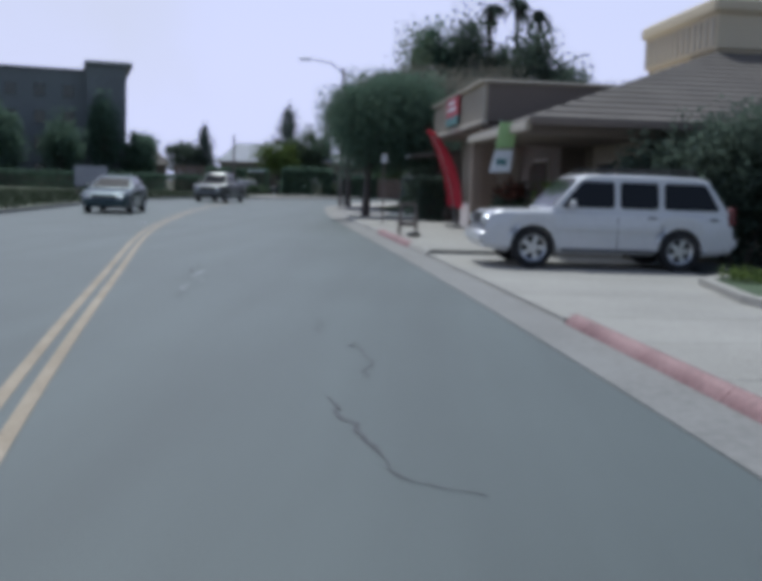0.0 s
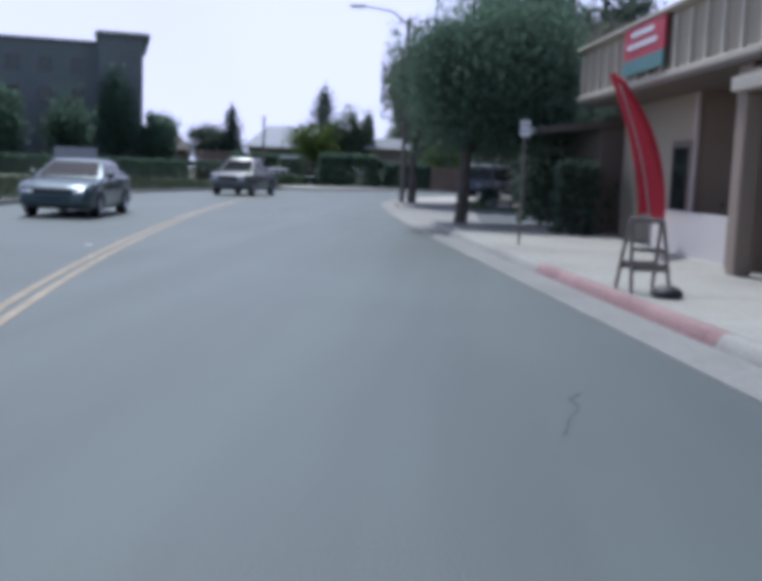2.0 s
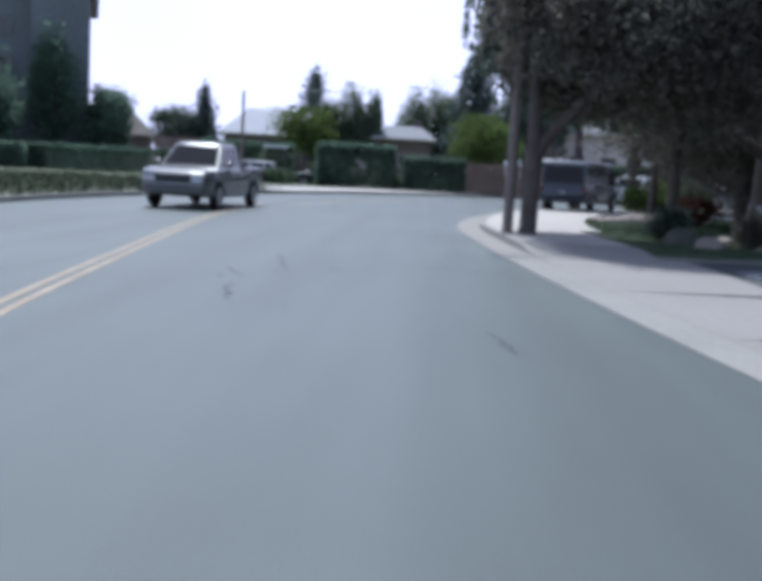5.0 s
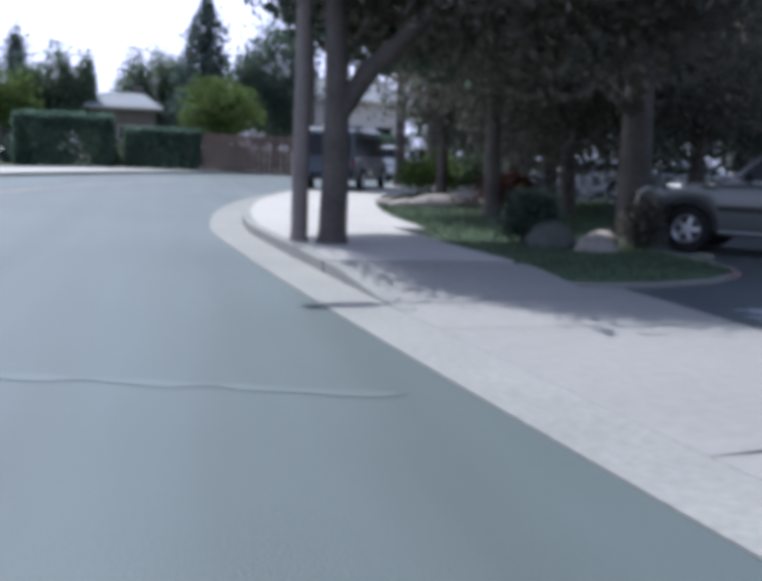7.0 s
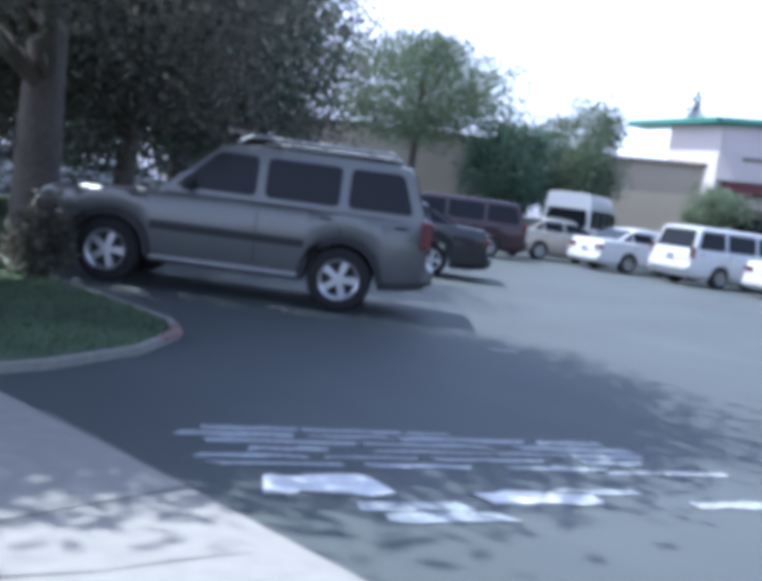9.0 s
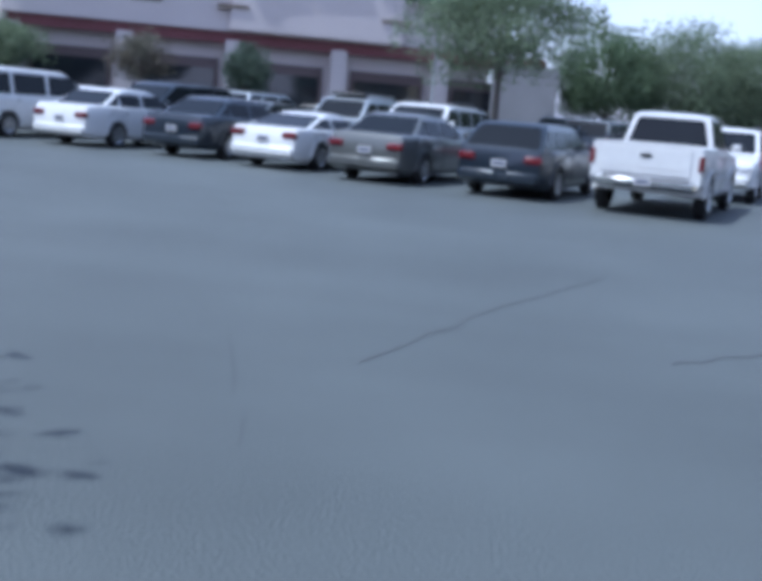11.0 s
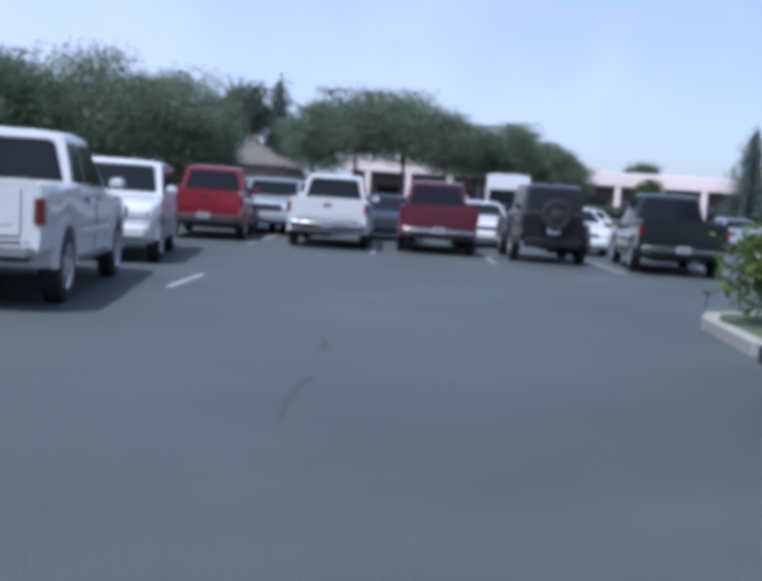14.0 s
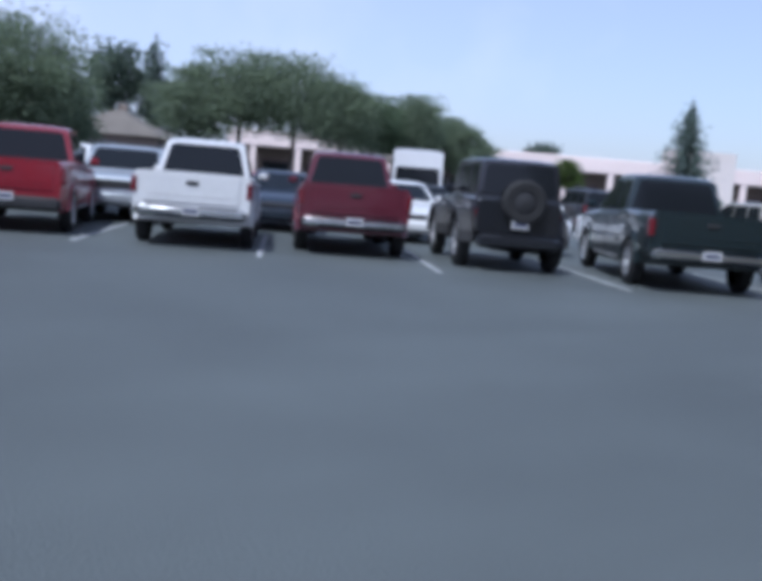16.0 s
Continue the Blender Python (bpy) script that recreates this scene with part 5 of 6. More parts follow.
bush("shrub", 1.5, 47.3, "tall dark clipped shrub against the wall", LEAF_DARK, (0.7, 1.4, 1.0), 0.1, 2600, 0.08, 17)
bush("shrub", 0.6, 50.0, "dark hedge mass beyond the shop", LEAF_DARK, (1.2, 1.6, 1.2), 0.0, 3000, 0.1, 18)
tree("small_tree", 7.9, 27.9, "small dark spreading tree by the driveway", LEAF_DARK, 3.5, 0.1, 2.2, (2.5, 1.5, 1.2), 20000, 0.065, 90, seed=21)
tree("small_tree", 5.6, 29.0, "small dark shrubby tree by the shop wing", LEAF_DARK, 2.8, 0.08, 1.7, (1.3, 1.0, 1.0), 3500, 0.09, 50, seed=22)
tree("small_tree", 11.5, 27.0, "small dark spreading tree by the driveway", LEAF_DARK, 3.4, 0.1, 2.0, (2.4, 1.8, 1.5), 6000, 0.1, 70, seed=23)
bush("shrub", 6.1, 23.2, "low yellowish ground cover by the driveway", LEAF_YELLOW, (1.0, 0.7, 0.12), 0.13, 900, 0.06, 24)
bush("shrub", 6.9, 28.2, "dark shrub under the small trees by the driveway", LEAF_DARK, (1.4, 0.6, 0.7), 0.05, 4000, 0.07, 25, group="shrubs by the shop")
bush("shrub", 9.6, 27.9, "dark shrub under the small trees by the driveway", LEAF_DARK, (1.5, 0.7, 0.8), 0.05, 4000, 0.07, 26, group="shrubs by the shop")
# street trees
tree("street_tree", -1.9, 47.8, "dense dark green street tree on the sidewalk", LEAF_OLIVE, 5.8, 0.17, 3.9, (2.75, 2.3, 2.05), 70000, 0.055, 105, spread=0.25, seed=31, shift=(0.75, 0.3), group="street trees")
tree("street_tree", -4.05, 64.4, "tall dark street tree beside the lamp pole", LEAF_DARK, 7.4, 0.185, 5.0, (2.45, 1.4, 2.25), 75000, 0.09, 420, seed=32, group="street trees", arm=(1.3, -0.2, 1.8, 3.3), shift=(1.2, 2.3))
# the grove on the lawn
GROVE = ((1.0, 72.4, 9.0, 0.17, 3.4, 5.4), (2.2, 67.8, 8.4, 0.3, 4.9, 5.2), (3.6, 74.0, 9.0, 0.2, 4.0, 5.0), (6.2, 72.4, 9.0, 0.2, 4.2, 5.0), (9.2, 75.2, 8.8, 0.2, 4.0, 4.7), (12.0, 77.4, 8.4, 0.2, 3.8, 4.5), (4.9, 78.4, 9.5, 0.18, 3.8, 5.2), (8.0, 79.6, 9.0, 0.2, 3.8, 5.0), (2.2, 80.4, 8.6, 0.16, 3.2, 5.2))
for i, (x, y, h, r, rad, cz) in enumerate(GROVE):
    near = i in (0, 1, 3, 4)
    tree("grove_tree", x, y, "tall dark bronze-green tree on the lawn", LEAF_RED if i % 3 != 1 or i == 1 else LEAF_DARK, h, r, cz, (rad, rad * (0.78 if i == 1 else 1.0), (h - cz) * (1.0 if near else 1.12)), 90000 if i == 1 else 30000 if near else 21000, 0.075 if near else 0.09, 420 if i == 1 else 170, seed=40 + i, group="grove on the lawn", limbs=9, spread=0.12 if i == 1 else 0.2, shift={1: (-3.1, -3.35), 3: (-1.6, -1.6)}.get(i, (0, 0)))
for i, (x, y, rx, ry, rz) in enumerate(((0.75, 75.9, 0.8, 0.45, 0.34), (2.0, 76.9, 0.95, 0.55, 0.42), (0.05, 64.75, 0.34, 0.3, 0.26), (-0.15, 76.0, 0.4, 0.3, 0.18), (0.75, 66.0, 0.3, 0.3, 0.22), (-0.55, 76.6, 0.36, 0.3, 0.16), (3.4, 78.8, 0.7, 0.5, 0.35), (-0.42, 65.35, 0.42, 0.38, 0.42))):
    g = Geo()
    rr = random.Random(i)
    rings = []
    for a in np.linspace(-0.35, 1.5, 7):
        rings.append([(math.cos(b) * math.cos(a) * rx * rr.uniform(0.85, 1.12), math.sin(b) * math.cos(a) * ry * rr.uniform(0.85, 1.12), math.sin(a) * rz * rr.uniform(0.9, 1.05)) for b in np.linspace(0, 2 * math.pi, 13)[:-1]])
    o = solid("boulder", g.loft(rings), ROCK_DARK if i == 7 else ROCK, "dark mossy boulder on the lawn" if i == 7 else "weathered tan boulder on the lawn", "boulder", "boulders on the lawn", smooth=50)
    o.location = (x, y, 0.05)
bush("shrub", 2.6, 83.0, "rounded yellow-green shrub at the lawn's far end", LEAF_YELLOW, (1.1, 1.0, 0.7), 0.1, 2200, 0.09, 51, group="shrubs on the lawn")
bush("shrub", 4.2, 83.4, "rounded green shrub at the lawn's far end", LEAF_MID, (1.2, 1.0, 0.72), 0.1, 2200, 0.09, 52, group="shrubs on the lawn")
bush("shrub", -0.6, 65.85, "dark twiggy shrub beside a boulder", LEAF_DARK, (0.5, 0.42, 0.4), 0.06, 2200, 0.06, 53, group="shrubs on the lawn")
bush("shrub", 1.2, 65.5, "dark bronze shrub before the parked car", LEAF_RED, (0.35, 0.35, 0.42), 0.04, 1500, 0.06, 57, group="shrubs on the lawn")
bush("shrub", 2.6, 75.6, "rusty low shrub under the grove", LEAF_RUST, (0.9, 0.7, 0.5), 0.1, 1500, 0.08, 54, group="shrubs on the lawn")
bush("shrub", 14.3, 44.3, "yellow-green shrub on the parking island", LEAF_YELLOW, (0.75, 0.75, 0.65), 0.14, 2200, 0.07, 55)
bush("shrub", 13.6, 43.4, "green shrub on the parking island", LEAF_MID, (0.7, 0.7, 0.55), 0.14, 1600, 0.07, 56)


# ---- across the road ----
def house(name, x, y, yaw, w, d, eave, ridge, wall, roof_mat, label, hip=1.8):
    t = thing(name, label, "house", m=pose(x, y, 0, 0, 0, yaw))
    part("wall", Geo().box(0, 0, eave / 2, w, d, eave), wall, t)
    a, b, e = w / 2 + 0.5, d / 2 + 0.5, max(w / 2 - hip, 0.2)
    roof = part("roof", Geo().add([(-a, -b, eave), (a, -b, eave), (a, b, eave), (-a, b, eave), (-e, 0, ridge), (e, 0, ridge)], [(0, 1, 5, 4), (2, 3, 4, 5), (0, 4, 3), (1, 2, 5), (3, 2, 1, 0)]), roof_mat, t)
    part("gutter_board", Geo().box(0, -b, eave - 0.06, 2 * a, 0.06, 0.16), TRIM, roof)
    part("chimney", Geo().box(w * 0.25, 0.4, ridge + 0.1, 0.6, 0.6, 1.0), STUCCO_BROWN, roof)
    for sx in (-0.28, 0.05, 0.32):
        f = part("window", Geo().box(sx * w, -d / 2 - 0.02, eave * 0.55, 1.3, 0.06, 1.1), TRIM, t)
        part("pane", Geo().box(sx * w, -d / 2 - 0.06, eave * 0.55, 1.1, 0.04, 0.9), WINDOW, f)
    return t


house("house", -37.5, 130, 14, 9.5, 8, 3.2, 5.6, STUCCO_BROWN, SHINGLE, "low house with a dull hipped roof behind a hedge")
house("house", -21.0, 131, 8, 9.0, 8, 3.8, 6.2, STUCCO_BROWN, ROOF_WHITE, "low house with a pale roof")
house("house", -9.4, 128, 3, 4.6, 7, 4.0, 5.2, STUCCO_BROWN, ROOF_GREY, "small house with a grey roof between trees", 0.8)
house("house", 7.4, 124.5, -8, 7.4, 8, 5.0, 7.2, STUCCO_PALE, ROOF_GREY, "pale two-storey house beyond the bend")
porch = thing("carport", "white carport roof on posts", "carport", m=pose(-17.2, 108.6, 0, 0, 0, 4))
part("roof", Geo().box(0, 0, 2.5, 1.5, 2.2, 0.16), SIGN_WHITE, porch)
for x in (-0.65, 0.65):
    for y in (-1.0, 1.0):
        part("post", Geo().box(x, y, 1.2, 0.1, 0.1, 2.44), STUCCO_BROWN, porch)
part("back_panel", Geo().box(0, 1.02, 1.3, 1.3, 0.06, 2.2), STUCCO_BROWN, porch)


def fence(name, x0, y0, x1, y1, h, label):
    L = math.hypot(x1 - x0, y1 - y0)
    t = thing(name, label, "fence", m=pose(x0, y0, 0, 0, 0, math.degrees(math.atan2(y1 - y0, x1 - x0))))
    for i in range(int(L / 0.3)):
        part("board", Geo().box(0.15 + i * 0.3, 0, h / 2 + 0.03 * math.sin(i * 2.3), 0.27, 0.03, h), FENCE_WOOD, t)
    for z in (0.4, h - 0.4):
        part("rail", Geo().box(L / 2, 0.05, z, L, 0.06, 0.09), FENCE_WOOD, t)


fence("fence", -5.2, 104.5, 1.5, 104.2, 2.1, "weathered brown board fence")
fence("fence", -27.0, 112.8, -21.0, 114.3, 2.9, "weathered brown board fence")
for i, (x, y, rx, ry, rz, tn) in enumerate(((-28.4, 111.6, 7.3, 0.7, 0.88, 18), (-11.4, 104.6, 2.4, 0.8, 1.35, 3), (-6.4, 105.0, 1.9, 0.8, 1.05, 2), (-42.0, 104.5, 8.0, 0.8, 0.86, 20), (4.5, 104.5, 2.5, 0.8, 1.1, -5), (-19.5, 110.0, 3.2, 0.9, 1.3, 8))):
    bush("hedge", x, y, "dark clipped hedge across the road", LEAF_OLIVE, (rx, ry, rz), 0.05, 13000, 0.12, 60 + i, tn, True, "hedges across the road", "hedge")
for i, (x, y, rx, rz) in enumerate(((-16.5, 103.5, 1.6, 0.5), (-9.0, 105.5, 1.0, 0.7), (-13.6, 106.5, 0.9, 0.9), (-17.2, 108, 1.2, 1.3), (-2.6, 107.0, 1.2, 0.8))):
    bush("shrub", x, y, "loose garden shrub across the road", LEAF_SOFT if i % 2 else LEAF_MID, (rx, 0.9, rz), 0.0, 1600, 0.12, 70 + i, group="garden shrubs")
tree("garden_tree", -3.2, 109.0, "bright yellow-green garden tree", LEAF_YELLOW, 5.2, 0.12, 3.4, (2.5, 2.2, 1.9), 8000, 0.13, 70, seed=81)
tree("garden_tree", -17.0, 121, "loose yellowish garden tree", LEAF_YELLOW, 6.2, 0.12, 4.2, (2.8, 2.4, 2.1), 5000, 0.15, 50, seed=82)
for i, (x, y, h, r) in enumerate(((-13.8, 125.5, 8.4, 0.9), (-12.0, 125.5, 7.4, 0.7), (-8.6, 133, 8.6, 1.3), (-6.6, 135.5, 9.2, 1.5), (-5.0, 134, 7.8, 1.4), (-15.6, 124, 6.6, 0.8), (2.0, 133, 9.0, 1.8), (5.0, 131, 8.0, 1.8))):
    tree("slender_tree", x, y, "slender grey-green tree in the gardens", LEAF_SOFT, h, 0.12, h * 0.55, (r * 1.5, r * 1.5, h * 0.47), 6000, 0.16, 50, seed=90 + i, group="slender garden trees", limbs=5)
conifer("fir", -23.6, 174.5, "tall blue-green fir beyond the houses", 14.4, 5.4, 5000, 0.3, 101)
conifer("fir", -3.1, 130.5, "tall dark fir beyond the bend", 12.8, 4.6, 7000, 0.26, 102)
conifer("fir", -29.6, 138, "dark pointed conifer behind the houses", 8.6, 2.6, 4000, 0.22, 103)
tree("garden_tree", -32.0, 137.5, "dark round tree beside the conifer", LEAF_DARK, 6.6, 0.15, 4.2, (3.2, 2.6, 2.4), 5000, 0.18, 50, seed=104)
tree("garden_tree", -38.0, 120, "grey-green round tree behind the hedge", LEAF_SOFT, 7.0, 0.15, 4.6, (2.6, 2.0, 2.3), 2500, 0.2, 40, seed=105)
tree("garden_tree", 1.4, 121, "dark round tree beyond the bend", LEAF_DARK, 10.0, 0.2, 6.0, (3.2, 3.0, 4.0), 9000, 0.18, 50, seed=106)
tree("garden_tree", 11.5, 112, "green round tree beyond the bend", LEAF_MID, 6.0, 0.15, 3.8, (2.6, 2.4, 2.2), 3000, 0.18, 50, seed=107)
for i, (x, y, h) in enumerate(((12.5, 109.5, 7.0), (18.5, 111.0, 7.6), (25.0, 110.0, 6.8), (31.0, 107.0, 6.6))):
    tree("far_tree", x, y, "dark low tree beyond the bend", LEAF_DARK, h, 0.18, h * 0.5, (4.0, 3.0, h * 0.5), 9000, 0.16, 60, seed=190 + i, group="trees beyond the bend")
upole = thing("utility_pole", "bare wooden utility pole", "pole", m=pose(-19.5, 108, 0))
part("pole", Geo().tube([(0, 0, 0), (0, 0, 6.0)], [0.13, 0.09], 8), POLE_WOOD, upole)
part("cap", Geo().box(0, 0, 6.03, 0.16, 0.16, 0.06), POLE_WOOD, upole)

# the tall dark block on the left
block = thing("apartment_block", "tall dark grey ivy-stained block with a corner tower", "building", m=pose(-34.9, 120.8, 0, 0, 0, 20))
part("wall", Geo().box(-15, 7, 6.65, 23, 14, 13.3), DARK_BLOCK, block)
part("corner_tower", Geo().box(-2.2, 6.4, 7.05, 4.4, 15.4, 14.1), DARK_BLOCK, block)
part("cornice", Geo().box(-2.0, 6.4, 14.2, 5.4, 16.0, 0.6, soft=0.15), DARK_BLOCK, block)
part("roof_edge", Geo().box(-15, 7, 13.4, 23.4, 14.4, 0.3), DARK_BLOCK, block)
for fl in range(4):
    for i in range(7):
        w = part("window", Geo().box(-25 + i * 3.1, -0.04, 2.0 + fl * 3.0, 1.4, 0.12, 1.6), DARK_BLOCK, block)
        part("pane", Geo().box(-25 + i * 3.1, -0.09, 2.0 + fl * 3.0, 1.2, 0.06, 1.4), WINDOW, w)
for i, (x, y, h, r) in enumerate(((-45, 109, 9, 3.4), (-39.5, 113, 8, 2.8), (-36.2, 117, 11.5, 2.0), (-51, 104, 8, 3.6), (-32.6, 118.5, 7, 2.2), (-56, 102, 10, 3.5))):
    tree("climbing_tree", x, y, "dark tree close to the block's wall", LEAF_OLIVE, h, 0.15, h * 0.55, (r, r, h * 0.44), 5500, 0.2, 50, seed=110 + i, group="trees by the block")
fence("fence", -54, 104, -36, 110, 1.7, "dark low fence before the block")
# tall trees behind the shop
for i, (x, y, h, r, kind) in enumerate(((-1.0, 88.0, 15.0, 2.3, LEAF_SOFT), (0.8, 92, 15.6, 2.6, LEAF_OLIVE), (3.6, 92, 16.4, 2.9, LEAF_DARK), (9.0, 91, 15.2, 3.3, LEAF_DARK), (11.6, 89, 12.4, 3.0, LEAF_DARK), (6.6, 98, 14.5, 2.4, LEAF_DARK))):
    tree("tall_tree", x, y, "tall dark tree rising behind the shop", kind, h, 0.22, h * 0.66, (r, r, h * 0.33), 8000 if i else 2200, 0.2 if i else 0.16, 60, seed=120 + i, group="tall trees behind the shop", spread=0.2)


for px, py, h, sd in ((5.4, 93.5, 17.3, 1), (7.7, 93.4, 17.9, 2), (9.6, 94.2, 17.0, 3)):
    palm("palm", px, py, "tall slim palm behind the shop", h, sd, "palms behind the shop")

# ---- the market ----
MK = pose(48.2, 62.4, 0, 0, 0, 13.9)
market = thing("market", "large mauve stucco supermarket with a curved gable and green cornice", "building", m=MK)
# local: x into the building, y along the front (north), gable round y = 2.5
front_n, front_s = 16.9, -26.0
part("wall", Geo().box(16, (front_n - 7) / 2, 2.5, 30, front_n + 7, 5.0), STUCCO_MAUVE, market)
part("upper_wall", Geo().box(0.6, (front_n - 2.2) / 2, 6.05, 1.2, front_n + 2.2, 2.9), STUCCO_MAUVE, market, "mauve stucco upper front")
part("upper_wall_south", Geo().box(0.9, -4.55, 5.75, 1.2, 4.7, 2.3), STUCCO_MAUVE, market)
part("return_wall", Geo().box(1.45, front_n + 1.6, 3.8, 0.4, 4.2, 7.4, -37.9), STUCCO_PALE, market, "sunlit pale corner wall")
poly = []
for u in np.linspace(-4.2, 4.2, 37):
    a = abs(u) * 1.286
    h = 10.15 - 0.08 * a * a if a < 2.2 else 9.76 - 0.95 * (a - 2.2) if a < 3.3 else 8.71 - 0.12 * (a - 3.3) if a < 4.4 else 8.1
    poly.append((u + 2.1, h))
gable = part("gable", Geo().loft([[(-0.35, y, z) for y, z in poly] + [(-0.35, 6.3, 4.7), (-0.35, -2.1, 4.7)], [(1.0, y, z) for y, z in poly] + [(1.0, 6.3, 4.7), (1.0, -2.1, 4.7)]]), STUCCO_MAUVE, market, "curved stucco gable")
part("gable_cornice", Geo().loft([[(-0.65, y, z), (-0.65, y, z + 0.22), (1.1, y, z + 0.22), (1.1, y, z)] for y, z in poly]), GREEN_TRIM, gable, "green curved cornice")
for y0, y1, z in ((6.3, 11.0, 7.45), (11.0, front_n + 0.3, 7.5), (-6.9, -2.1, 7.0)):
    part("cornice", Geo().box(0.5, (y0 + y1) / 2, z + 0.13, 1.9, y1 - y0, 0.34, soft=0.05), GREEN_TRIM, market, "green metal cornice")
part("cornice", Geo().box(2.4, front_n + 2.9, 7.63, 1.5, 7.8, 0.34, -37.9, soft=0.05), GREEN_TRIM, market, "green metal cornice")
part("rear_cornice", Geo().box(9, 7.6, 9.9, 0.8, 5.0, 0.35, soft=0.1), GREEN_TRIM, market)
part("rear_wall_top", Geo().box(9.6, 7.0, 8.2, 0.8, 6.0, 3.1), STUCCO_PALE, market)
for y, z in ((2.1, 8.75), (5.25, 7.4), (-1.0, 7.4)):
    part("medallion", Geo().lathe([(0.0, -0.45), (0.26, -0.45), (0.32, -0.41), (0.32, -0.34), (0.0, -0.34)], 18, "x", (0, y, z)), STUCCO_BROWN, gable, smooth=40)
sgn = part("store_sign", Geo().box(-0.38, 1.3, 7.3, 0.06, 2.9, 0.75, soft=0.02), STUCCO_PALE, gable, "row of red unlettered sign bars beside a grey emblem")
part("emblem", Geo().box(-0.42, 3.5, 7.35, 0.12, 0.9, 0.9, soft=0.1), BOARD, sgn)
for i, (w, h) in enumerate(((0.42, 0.66), (0.3, 0.46), (0.34, 0.46), (0.28, 0.46), (0.36, 0.5), (0.32, 0.46), (0.26, 0.62))):
    part("letter_bar", Geo().box(-0.44, 2.5 - i * 0.4, 7.08 + h / 2, 0.08, w, h, soft=0.03), SIGN_RED, sgn)
for y in (15.0, 10.3, 6.2, -1.8, -4.6):
    part("vent_slot", Geo().box(-0.01 if y > -3.3 else 0.29, y, 5.75, 0.06 if y > 7.6 or y < -3.3 else 0.78, 1.5, 0.2), STUCCO_BROWN, market)
# maroon band; the shade below the eave is part of its colour
part("shaded_fascia", Geo().box(1.5, 3.45, 4.35, 2.6, 26.5, 0.6), MAROON, market, "maroon arcade fascia with the arcade's shade in its colour")
for i in range(5):
    y = 16.5 - i * 5.2
    part("pillar", Geo().box(0.5, y, 2.1, 0.8, 0.8, 4.2, soft=0.03), STUCCO_MAUVE, market)
    # arcade shade is painted into the dark shopfronts
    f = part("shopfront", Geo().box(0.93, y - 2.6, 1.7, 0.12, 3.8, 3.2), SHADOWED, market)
    part("pane", Geo().box(0.84, y - 2.6, 1.6, 0.06, 3.4, 2.4), WINDOW, f)
neighbour = thing("neighbour_building", "plain beige windowless building beside the market", "building", m=pose(36, 89, 0, 0, 0, 33))
part("wall", Geo().box(12, 4, 2.45, 30, 12, 4.9), STUCCO, neighbour)
part("roof_cap", Geo().box(12, 4, 5.0, 30.4, 12.4, 0.22), STUCCO_BROWN, neighbour)
for x in (-1, 4):
    f = part("window", Geo().box(x, -2.02, 1.9, 2.6, 0.1, 0.9), TRIM, neighbour)
    part("pane", Geo().box(x, -2.08, 1.9, 2.4, 0.06, 0.7), WINDOW, f)
side = thing("service_wing", "beige service wing between the buildings", "building", m=pose(44.5, 84, 0, 0, 0, 13.9))
part("wall", Geo().box(6, 0, 2.6, 14, 9, 5.2), STUCCO, side)
part("roof_cap", Geo().box(6, 0, 5.3, 14.3, 9.3, 0.24), STUCCO_BROWN, side)
kiosk = thing("kiosk_block", "plain grey block wall enclosure", "enclosure", m=pose(50, 54, 0, 0, 0, 0))
part("wall", Geo().box(0, 0, 2.1, 3.2, 3.2, 4.2), GREY_STUCCO, kiosk)

# ---- the low mall beyond the lot ----
def mall(name, x0, y0, x1, y1, h, label, pillars=8):
    L = math.hypot(x1 - x0, y1 - y0)
    t = thing(name, label, "building", m=pose(x0, y0, 0, 0, 0, math.degrees(math.atan2(y1 - y0, x1 - x0))))
    # the arcade's shade is put into this wall's dark brown
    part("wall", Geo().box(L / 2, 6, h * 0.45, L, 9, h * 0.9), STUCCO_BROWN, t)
    part("fascia", Geo().box(L / 2, 4.5, h - 0.55, L + 0.6, 12, 1.3, soft=0.05), STUCCO_PINK, t, "pale pink stucco fascia")
    for i in range(pillars):
        x = L * (i + 0.5) / pillars
        part("pillar", Geo().box(x, -1.2, (h - 1.2) / 2, 0.5, 0.5, h - 1.2), STUCCO_PINK, t)
        # shopfronts are dark because their colour carries the arcade's shade
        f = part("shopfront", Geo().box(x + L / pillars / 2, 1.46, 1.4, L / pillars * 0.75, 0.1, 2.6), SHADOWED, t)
        part("pane", Geo().box(x + L / pillars / 2, 1.4, 1.4, L / pillars * 0.68, 0.05, 2.2), WINDOW, f)
    return t


mall("mall_wing", 92.0, 14.0, 62.0, -32.0, 5.0, "long low pale pink shopping mall with an arcade", 14)
house("pavilion", 88, 25.5, -35, 8, 8, 3.4, 5.4, STUCCO_BROWN, SHINGLE, "low brown-roofed pavilion among the trees", 3.2)
solid("mall_tower", Geo().prism([(69.5, -17.5), (66.5, -22), (70, -24.5), (73, -20)], 0, 6.4), STUCCO_PALE, "raised pale stucco block of the mall", "building")

